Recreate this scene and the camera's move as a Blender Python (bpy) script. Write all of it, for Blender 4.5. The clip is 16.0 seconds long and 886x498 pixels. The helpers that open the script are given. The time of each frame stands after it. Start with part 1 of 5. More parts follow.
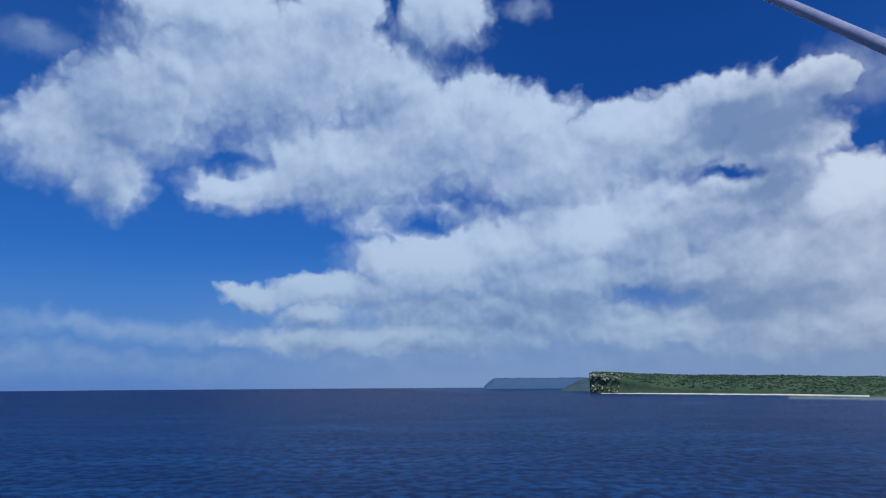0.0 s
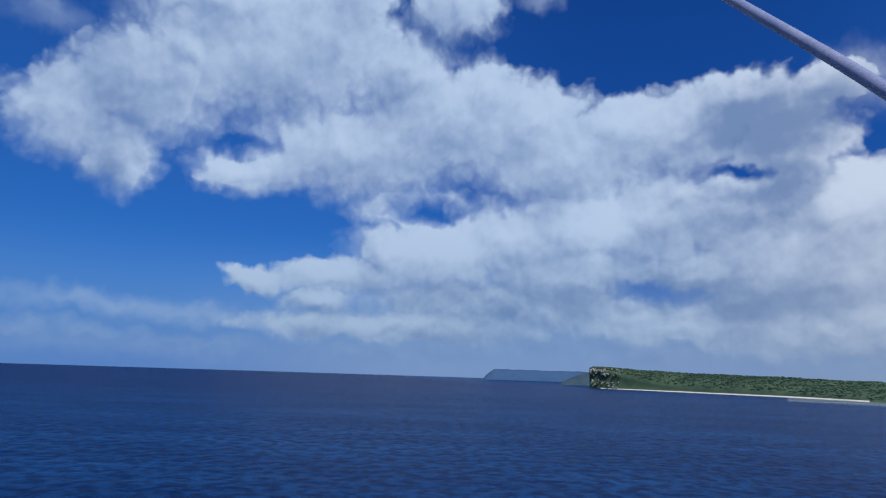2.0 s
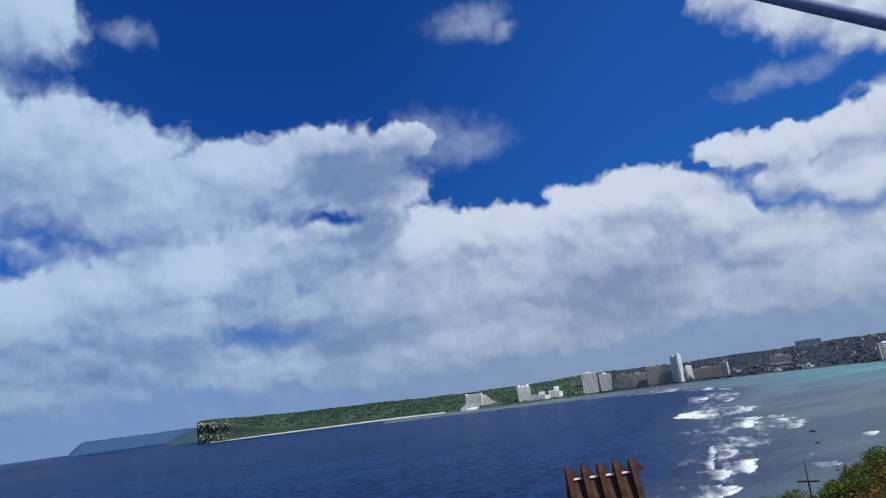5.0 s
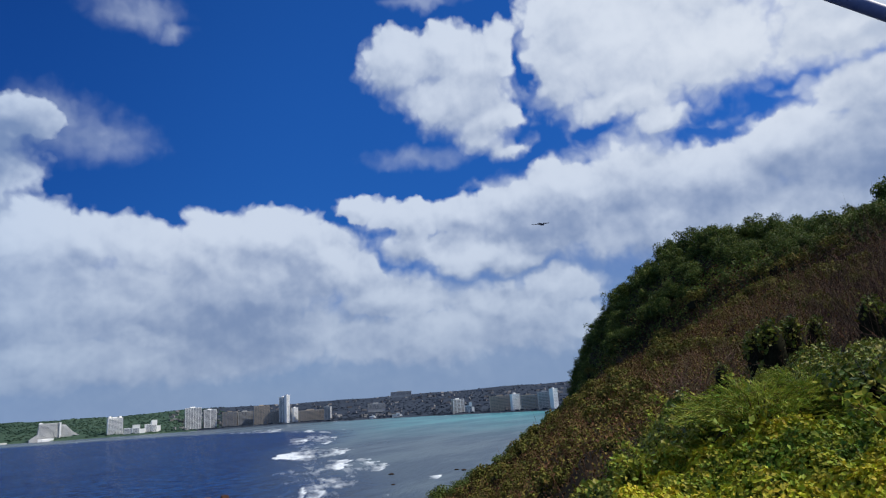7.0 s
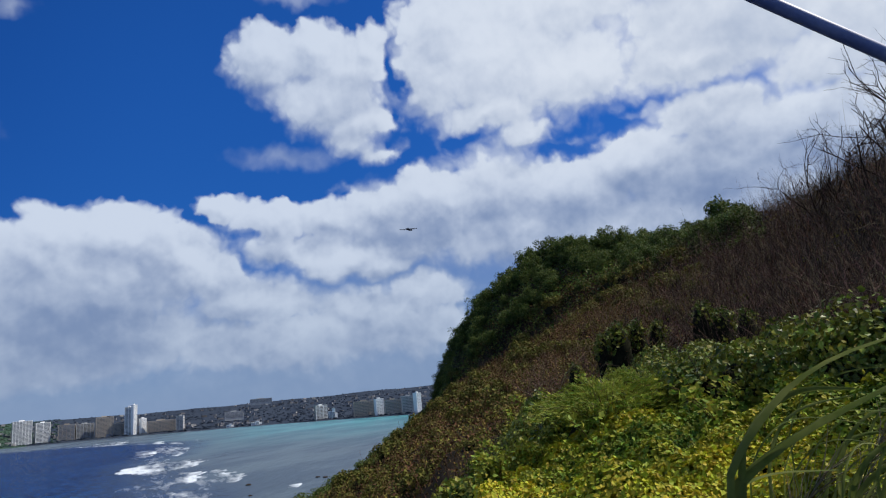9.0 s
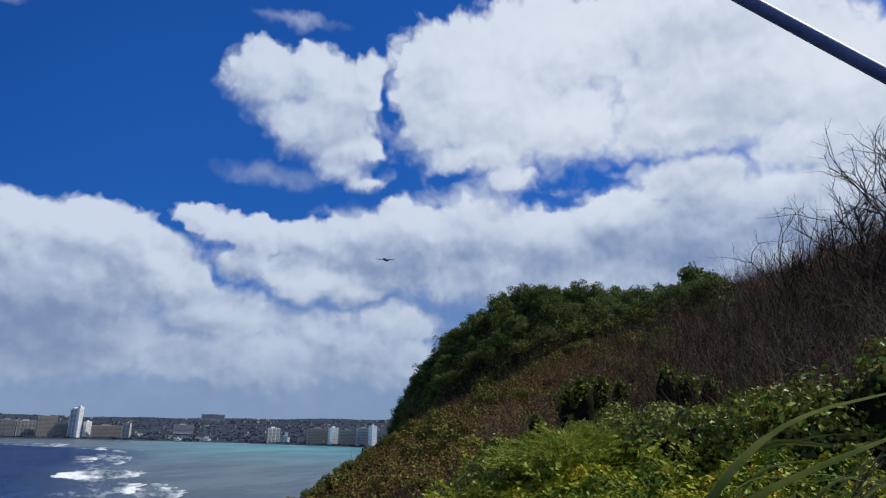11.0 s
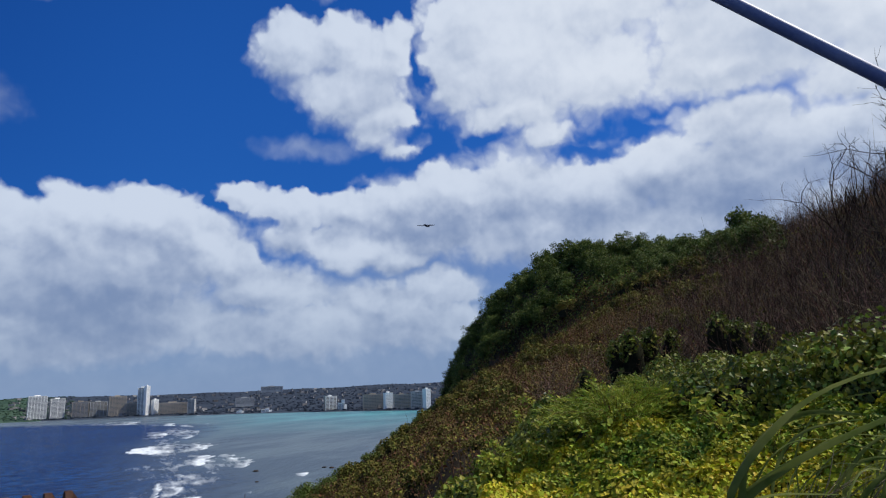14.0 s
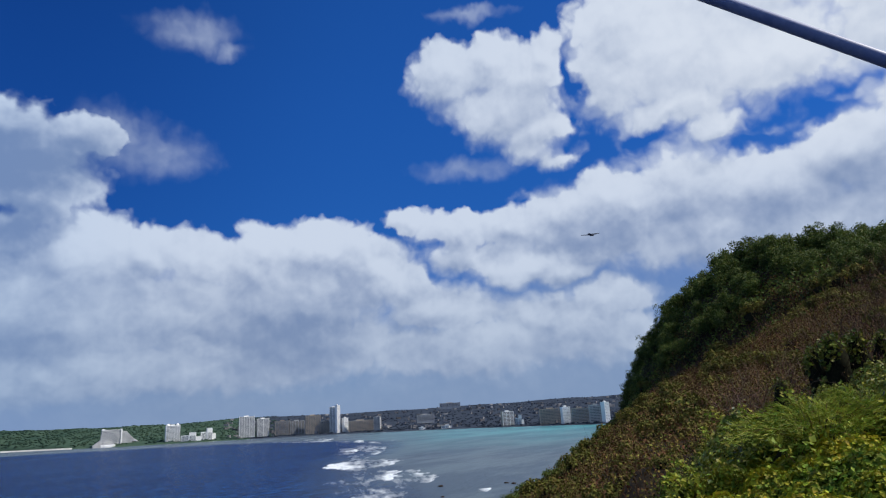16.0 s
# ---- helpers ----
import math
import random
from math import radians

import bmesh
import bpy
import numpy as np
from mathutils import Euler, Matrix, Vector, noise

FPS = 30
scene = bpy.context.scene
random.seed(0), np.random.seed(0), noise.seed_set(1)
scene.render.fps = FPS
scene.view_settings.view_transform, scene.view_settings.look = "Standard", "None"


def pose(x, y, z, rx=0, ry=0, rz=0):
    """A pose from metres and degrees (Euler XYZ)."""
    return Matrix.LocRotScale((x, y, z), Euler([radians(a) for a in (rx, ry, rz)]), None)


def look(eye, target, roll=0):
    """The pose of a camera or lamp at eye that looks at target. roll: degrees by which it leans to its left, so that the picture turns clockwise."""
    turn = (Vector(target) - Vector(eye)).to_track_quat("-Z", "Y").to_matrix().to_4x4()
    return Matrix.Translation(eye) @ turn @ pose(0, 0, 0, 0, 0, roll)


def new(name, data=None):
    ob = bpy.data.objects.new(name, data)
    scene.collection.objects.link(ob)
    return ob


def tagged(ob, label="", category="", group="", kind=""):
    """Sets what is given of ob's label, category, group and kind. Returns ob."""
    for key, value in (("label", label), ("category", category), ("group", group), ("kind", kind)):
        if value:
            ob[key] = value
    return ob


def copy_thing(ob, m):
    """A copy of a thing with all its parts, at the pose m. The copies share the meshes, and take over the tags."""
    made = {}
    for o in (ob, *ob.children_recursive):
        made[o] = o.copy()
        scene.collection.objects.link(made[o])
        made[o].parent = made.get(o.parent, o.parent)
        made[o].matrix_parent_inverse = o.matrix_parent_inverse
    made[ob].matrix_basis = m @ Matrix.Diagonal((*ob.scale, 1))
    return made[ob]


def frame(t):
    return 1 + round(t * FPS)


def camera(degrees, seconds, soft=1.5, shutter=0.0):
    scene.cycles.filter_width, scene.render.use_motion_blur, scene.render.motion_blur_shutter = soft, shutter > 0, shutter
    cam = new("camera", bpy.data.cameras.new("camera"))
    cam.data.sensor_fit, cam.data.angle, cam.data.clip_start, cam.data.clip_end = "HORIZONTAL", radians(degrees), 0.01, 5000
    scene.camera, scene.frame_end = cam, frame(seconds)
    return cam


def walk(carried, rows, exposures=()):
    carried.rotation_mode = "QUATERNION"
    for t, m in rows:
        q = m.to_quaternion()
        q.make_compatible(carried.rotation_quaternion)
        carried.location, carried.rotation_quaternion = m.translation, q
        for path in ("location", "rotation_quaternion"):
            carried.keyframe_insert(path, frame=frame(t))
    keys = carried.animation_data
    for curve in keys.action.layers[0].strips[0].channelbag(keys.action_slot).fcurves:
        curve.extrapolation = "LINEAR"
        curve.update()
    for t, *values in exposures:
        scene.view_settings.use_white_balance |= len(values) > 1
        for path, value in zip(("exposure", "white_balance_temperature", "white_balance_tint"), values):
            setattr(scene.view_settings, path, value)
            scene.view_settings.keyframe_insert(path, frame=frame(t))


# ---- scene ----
# ---- camera ----
EYE = 45.0  # metres above the sea
cam = camera(67.8, 16.0, soft=1.2)
# seconds, turn about x, y and z in degrees
TURNS = [
    (0.0, 101.67, 0.36, 0.0), (0.5, 103.80, 2.43, -4.75), (1.0, 103.15, 2.81, -4.76), (1.5, 102.98, 1.46, -6.27),
    (2.0, 100.74, -1.82, 0.01), (2.5, 101.03, 9.99, 0.43), (3.0, 100.95, 17.32, -3.15), (3.2, 100.81, 17.61, -5.26),
    (5.3, 103.10, 7.38, -37.68), (5.5, 102.47, 7.39, -41.91), (6.0, 102.54, 4.63, -54.16), (6.5, 102.27, 5.62, -60.23),
    (7.0, 102.83, 3.92, -64.85), (7.5, 103.76, 3.10, -71.50), (8.0, 102.85, 5.65, -73.29), (8.5, 102.18, 4.83, -74.78),
    (9.0, 102.33, 5.04, -76.38), (9.2, 102.08, 5.35, -77.05), (11.3, 105.58, -1.36, -80.12), (11.5, 105.50, -1.23, -79.84),
    (12.0, 105.38, 0.57, -78.91), (12.5, 104.89, 1.81, -78.70), (13.0, 104.27, 2.66, -77.75), (13.5, 102.91, 1.75, -76.80),
    (14.0, 102.15, 2.05, -75.56), (14.5, 101.47, 3.33, -73.04), (15.0, 101.74, 3.24, -70.10), (15.5, 103.64, 3.51, -66.78),
    (16.0, 104.05, 3.19, -60.70),
]
PLACES = {
    0.0: (0.274, -0.439, 45.438), 0.5: (0.207, -0.402, 45.401), 1.0: (0.235, -0.429, 45.418), 1.5: (0.219, -0.386, 45.386),
    2.0: (0.339, -0.454, 45.442), 2.5: (0.330, -0.450, 45.440), 3.0: (0.301, -0.452, 45.442), 3.2: (0.279, -0.448, 45.438),
    5.3: (-0.020, -0.218, 45.237), 5.5: (-0.029, -0.197, 45.217), 6.0: (-0.038, -0.115, 45.125), 6.5: (-0.040, -0.081, 45.091),
    7.0: (-0.019, -0.029, 45.039), 7.5: (-0.005, -0.005, 45.004), 8.0: (-0.009, -0.009, 45.008), 8.5: (0.003, -0.007, 45.006),
    9.0: (0.008, 0.008, 44.993), 9.2: (0.008, 0.008, 44.992), 11.3: (0.052, 0.042, 44.948), 11.5: (0.042, 0.042, 44.948),
    12.0: (0.041, 0.040, 44.948), 12.5: (0.032, 0.032, 44.968), 13.0: (0.025, 0.025, 44.974), 13.5: (0.008, 0.008, 44.992),
    14.0: (-0.005, -0.005, 45.004), 14.5: (-0.017, -0.017, 45.026), 15.0: (-0.016, -0.025, 45.035), 15.5: (-0.029, -0.039, 45.038),
    16.0: (-0.048, -0.067, 45.077),
}
walk(cam, [(t, pose(*PLACES[t], rx, ry, rz)) for t, rx, ry, rz in TURNS])

# ---- sky, clouds and sun ----
SUN_AZ, SUN_EL = 162.0, 52.0


class Nodes:
    """Short way to write node trees."""

    def __init__(self, tree):
        self.tree = tree

    def add(self, kind, **props):
        node = self.tree.nodes.new(kind)
        for key, value in props.items():
            setattr(node, key, value)
        return node

    def put(self, socket, value):
        if isinstance(value, bpy.types.NodeSocket):
            self.tree.links.new(value, socket)
        else:
            socket.default_value = value

    def math(self, op, a, b=0.0, c=0.0, clamp=False):
        node = self.add("ShaderNodeMath", operation=op, use_clamp=clamp)
        for socket, value in zip(node.inputs, (a, b, c)):
            self.put(socket, value)
        return node.outputs[0]

    def vec(self, op, a, b=(0, 0, 0), c=(0, 0, 0)):
        node = self.add("ShaderNodeVectorMath", operation=op)
        for socket, value in zip(node.inputs, (a, b, c)):
            self.put(socket, value)
        return node.outputs["Value" if op in ("LENGTH", "DOT_PRODUCT") else "Vector"]

    def noise(self, vector, scale, detail=4.0, rough=0.55, kind="FBM"):
        node = self.add("ShaderNodeTexNoise")
        for name, value in (("Scale", scale), ("Detail", detail), ("Roughness", rough)):
            node.inputs[name].default_value = value
        if vector is not None:
            self.put(node.inputs["Vector"], vector)
        return node

    def ramp(self, value, low, high, a=0.0, b=1.0):
        node = self.add("ShaderNodeMapRange", interpolation_type="SMOOTHSTEP")
        for socket, v in zip(node.inputs, (value, low, high, a, b)):
            self.put(socket, v)
        return node.outputs[0]

    def mix(self, fac, a, b, blend="MIX"):
        node = self.add("ShaderNodeMix", data_type="RGBA", blend_type=blend)
        self.put(node.inputs[0], fac)
        for socket, value in ((node.inputs[6], a), (node.inputs[7], b)):
            self.put(socket, (*value, 1.0) if isinstance(value, tuple) and len(value) == 3 else value)
        return node.outputs[2]


# Cloud masses: azimuth, elevation, half width and half height, in degrees.
CLOUDS_WEST = [
    (-16.0, 25.8, 10.2, 4.2), (-26.0, 22.2, 5.5, 3.6), (-31.4, 19.1, 3.8, 3.1), (-27.7, 16.3, 2.2, 2.6), (-22.9, 25.5, 2.0, 1.5),
    (-11.6, 27.8, 5.6, 3.8), (-20.7, 29.9, 6.6, 2.3), (-9.7, 31.2, 3.7, 2.2), (-0.1, 21.4, 9.3, 4.0), (-8.3, 18.9, 8.5, 3.3),
    (-17.0, 16.7, 4.4, 1.8), (7.2, 22.0, 5.1, 3.1), (3.6, 23.8, 3.1, 2.3), (0.5, 31.5, 3.8, 2.6), (-4.8, 25.6, 3.7, 2.8),
    (11.1, 18.7, 8.4, 3.6), (15.7, 21.1, 3.4, 2.3), (20.8, 20.1, 5.0, 3.4), (25.1, 22.3, 4.1, 2.1), (28.9, 18.8, 4.0, 2.1),
    (-3.1, 14.2, 4.5, 1.5),
]
CLOUDS_LOW_WEST = [
    (-0.6, 10.2, 6.5, 2.9), (-4.9, 10.7, 2.7, 1.9), (5.9, 11.6, 5.4, 2.9), (11.8, 12.9, 5.3, 3.1), (18.0, 12.9, 5.5, 3.5),
    (19.5, 15.1, 2.7, 1.6), (25.8, 12.7, 6.1, 3.8), (32.6, 13.5, 4.0, 3.1), (31.3, 9.0, 6.2, 3.6), (22.1, 8.5, 6.4, 2.5),
    (10.6, 8.3, 7.2, 2.6), (-9.0, 8.1, 5.8, 1.5), (-16.3, 7.4, 2.7, 1.0), (-10.8, 5.7, 2.6, 1.0), (3.3, 6.1, 9.7, 1.9),
    (19.6, 4.2, 6.5, 1.4), (27.8, 4.1, 7.7, 2.1), (15.2, 5.6, 9.1, 1.9), (-4.1, 3.9, 12.4, 1.1), (33.0, 4.7, 3.5, 2.4),
]
CLOUDS_NORTH = [
    (28.1, 20.9, 3.6, 2.5), (27.5, 17.4, 3.9, 3.0), (25.0, 13.9, 4.4, 3.3), (31.6, 22.7, 2.6, 1.3), (32.4, 13.3, 4.6, 2.7),
    (36.1, 13.8, 3.3, 2.1), (40.4, 13.7, 2.8, 2.0), (44.1, 12.7, 2.9, 2.4), (46.6, 14.3, 2.4, 1.7), (38.9, 9.1, 9.8, 3.7),
    (30.5, 8.0, 7.9, 2.8), (25.3, 7.3, 5.3, 2.9), (41.1, 4.8, 13.3, 2.1), (30.6, 4.5, 8.6, 1.3), (46.3, 14.2, 3.1, 2.1),
    (50.8, 14.7, 3.8, 2.3), (53.4, 13.8, 3.3, 2.4), (56.0, 12.2, 3.0, 2.5), (58.1, 10.9, 2.0, 2.1), (48.9, 10.5, 7.5, 3.8),
    (60.2, 8.9, 3.6, 1.6), (63.6, 8.5, 3.4, 1.5),
]
CLOUDS_LOW_EAST = [
    (50.5, 6.3, 9.5, 2.5), (63.0, 5.3, 8.9, 2.3), (70.0, 7.6, 4.5, 2.0), (75.6, 8.9, 3.4, 1.4), (72.9, 6.1, 5.8, 2.4),
    (62.7, 28.8, 3.6, 2.3), (66.6, 29.6, 2.5, 2.2), (70.0, 27.9, 4.0, 2.9), (71.9, 29.4, 2.4, 1.8), (67.7, 25.5, 4.4, 2.2),
    (70.9, 23.0, 2.8, 1.8), (72.9, 21.1, 1.6, 1.0), (80.1, 30.7, 5.2, 3.9), (84.3, 28.2, 8.0, 5.3), (89.5, 31.8, 10.6, 4.0),
    (91.1, 26.2, 5.6, 3.4), (83.0, 23.3, 4.5, 1.7), (77.5, 26.8, 3.0, 2.8), (86.0, 21.4, 2.6, 1.1),
]
CLOUDS_EAST = [
    (106.0, 28.1, 10.9, 4.9), (113.9, 25.1, 5.5, 5.4), (101.8, 24.6, 7.3, 2.0), (111.3, 22.0, 4.6, 2.2), (111.8, 15.9, 4.4, 3.7),
    (101.9, 15.6, 7.4, 3.8), (95.1, 17.2, 4.7, 2.6), (90.1, 15.8, 5.9, 3.1), (83.1, 16.7, 5.3, 3.5), (77.0, 17.0, 4.1, 2.2),
    (72.4, 16.0, 3.3, 1.9), (67.7, 15.5, 2.7, 1.7), (62.6, 15.6, 3.1, 1.5), (58.6, 16.7, 2.3, 1.3), (64.1, 13.0, 3.3, 1.6),
    (68.0, 12.1, 4.1, 1.7), (71.9, 11.2, 2.7, 1.0), (74.9, 14.3, 9.0, 2.9), (85.0, 13.2, 7.4, 2.4), (94.7, 12.5, 6.5, 2.8),
    (101.2, 20.4, 4.9, 1.8), (108.7, 18.3, 5.5, 2.1), (103.6, 12.4, 7.5, 3.1), (116.0, 16.0, 8.0, 6.0), (103.0, 33.0, 12.0, 4.0),
]
# gaps of blue sky between them
GAPS = [
    (-1.9, 14.3, 2.8, 1.1), (-19.2, 18.6, 3.0, 0.9), (17.6, 7.1, 2.9, 0.8), (24.3, 16.3, 1.9, 0.4), (93.8, 20.7, 2.0, 0.8),
    (89.2, 19.5, 3.0, 0.7), (75.0, 21.9, 2.4, 0.8), (74.6, 26.9, 0.7, 2.6), (80.3, 21.7, 2.6, 0.7),
]
# thin veils, only half covering
CLOUDS_THIN = [
    (-34.0, 25.1, 2.6, 1.2), (-28.2, 2.3, 4.9, 0.8), (-32.7, 2.5, 1.7, 0.9), (-21.0, 2.0, 4.6, 0.6), (8.1, 31.4, 2.1, 0.9),
    (33.8, 23.2, 3.3, 1.6), (-26.5, 4.5, 9.8, 0.9), (-24.3, 1.5, 14.0, 1.0), (-4.0, 1.5, 11.9, 1.0), (19.4, 1.8, 12.8, 1.3),
    (-20.3, 4.2, 9.4, 0.9), (5.7, 3.4, 14.2, 1.9), (39.5, 31.5, 3.7, 1.3), (38.8, 1.8, 17.0, 2.7), (62.5, 3.2, 11.8, 2.8),
    (35.8, 21.9, 5.0, 1.8), (36.8, 22.2, 3.2, 1.3), (65.4, 33.4, 3.2, 0.6), (64.8, 20.9, 4.7, 0.9), (60.9, 3.3, 17.1, 2.2),
    (42.6, 30.3, 1.5, 0.7),
]
# towers that catch the sun and grey undersides: the same, and how much lighter or darker
TONES_WEST = [
    (13.0, 13.0, 3.8, 2.9, 0.55), (-0.6, 10.5, 4.5, 2.5, 0.46), (33.2, 15.5, 3.2, 1.1, 0.39), (-16.0, 7.5, 2.1, 0.8, 0.17),
    (-10.4, 5.9, 1.4, 0.7, 0.28), (20.5, 15.7, 1.3, 0.6, 0.22), (-25.9, 2.2, 3.5, 0.5, 0.17), (7.2, 22.4, 4.1, 2.3, 0.11),
    (22.0, 7.1, 9.3, 2.0, -0.52), (5.7, 6.5, 10.6, 1.5, -0.45), (28.5, 15.2, 2.8, 1.7, -0.48), (24.1, 21.8, 5.7, 2.6, -0.18),
    (-28.0, 16.7, 3.6, 3.0, -0.30), (18.3, 11.5, 2.7, 1.4, -0.15), (-4.2, 24.2, 3.1, 2.8, -0.22), (26.6, 20.1, 6.7, 3.4, -0.42),
    (-32.7, 23.8, 7.2, 4.7, -0.55),
]
TONES_NORTH = [
    (25.0, 13.9, 5.1, 2.9, -0.52), (27.4, 19.6, 5.9, 2.5, -0.45), (35.8, 21.9, 5.0, 1.8, -0.33), (46.2, 5.9, 7.5, 2.4, -0.52),
    (31.6, 13.7, 2.5, 1.8, 0.30), (25.8, 10.6, 3.7, 1.3, 0.18), (39.9, 13.3, 2.3, 1.9, 0.15), (41.1, 6.2, 2.7, 0.7, 0.33),
    (24.7, 4.8, 2.8, 1.6, -0.30), (50.4, 7.1, 7.6, 1.9, -0.42), (32.3, 22.8, 7.4, 2.2, -0.30), (26.9, 21.6, 6.3, 2.9, -0.20),
]
TONES_EAST = [
    (85.4, 28.6, 9.6, 5.5, 0.38), (66.6, 27.3, 6.7, 3.2, 0.15), (48.8, 15.2, 5.4, 1.7, 0.42), (56.7, 11.8, 1.7, 2.0, 0.45),
    (68.0, 11.7, 5.3, 1.3, 0.48), (81.2, 19.8, 4.1, 1.5, 0.22), (75.9, 14.3, 6.0, 2.2, -0.45), (101.4, 15.5, 9.6, 3.2, -0.45),
    (87.5, 14.5, 5.4, 2.2, -0.33), (103.2, 24.7, 6.7, 2.2, -0.18), (63.9, 7.4, 2.7, 0.7, 0.22), (54.1, 10.3, 4.5, 1.6, -0.30),
    (113.5, 27.2, 4.5, 3.1, 0.30), (108.9, 19.6, 1.6, 1.1, 0.52), (103.5, 11.5, 9.1, 2.7, -0.20), (102.6, 20.6, 4.9, 1.3, -0.30),
]


def cloud_group(name, blobs, gaps=()):
    tree = bpy.data.node_groups.new(name, "ShaderNodeTree")
    tree.interface.new_socket("place", in_out="INPUT", socket_type="NodeSocketVector")
    tree.interface.new_socket("field", in_out="OUTPUT", socket_type="NodeSocketFloat")
    n = Nodes(tree)
    p = n.add("NodeGroupInput").outputs[0]
    centre = lambda node: n.vec("SUBTRACT", node.outputs["Color"], (0.5, 0.5, 0.5))
    warp = n.vec("MULTIPLY", centre(n.noise(p, 0.22, 2.0)), (4.0, 2.6, 0.0))
    fine = n.vec("MULTIPLY", centre(n.noise(p, 0.75, 2.5, 0.5)), (1.5, 1.3, 0.0))
    q = n.vec("ADD", n.vec("ADD", p, warp), fine)

    def nearest(spots):
        least = None
        for az, el, w, h in spots:
            d = n.vec("LENGTH", n.vec("MULTIPLY_ADD", q, (1 / w, 1 / h, 0), (-az / w, -el / h, 0)))
            least = d if least is None else n.math("SMOOTH_MIN", least, d, 0.25)
        return least

    least = nearest(blobs)
    # broken cloud over the rest of the sky
    parts = n.add("ShaderNodeSeparateXYZ")
    n.put(parts.inputs[0], p)
    away = n.ramp(n.math("ABSOLUTE", n.math("SUBTRACT", parts.outputs[0], 43.0)), 76.0, 94.0)
    high = n.ramp(parts.outputs[1], 36.0, 48.0)
    rest = n.math("MAXIMUM", away, high)
    loose = n.math("MULTIPLY_ADD", n.math("MULTIPLY", n.noise(p, 0.06, 4.0).outputs["Fac"], rest), -3.6, 2.9)
    least = n.math("MINIMUM", least, loose)
    field = n.math("MULTIPLY_ADD", least, -1.5, 1.68)
    if gaps:
        field = n.math("SMOOTH_MIN", field, n.math("MULTIPLY_ADD", nearest(gaps), 0.9, -1.0), 0.4)
    # rounded heads: smooth cells, with smaller ones on them
    for scale, amount in ((0.45, 0.40), (1.1, 0.26)):
        cells = n.add("ShaderNodeTexVoronoi", feature="SMOOTH_F1", voronoi_dimensions="2D")
        n.put(cells.inputs["Vector"], q)
        cells.inputs["Scale"].default_value = scale
        cells.inputs["Smoothness"].default_value = 0.35
        field = n.math("ADD", field, n.math("MULTIPLY_ADD", cells.outputs["Distance"], -amount, amount * 0.42))
    lumps = n.math("SUBTRACT", n.noise(p, 0.9, 4.0, 0.5).outputs["Fac"], 0.5)
    field = n.math("ADD", field, n.math("MULTIPLY", lumps, 0.30))
    n.put(n.add("NodeGroupOutput").inputs[0], field)
    return tree


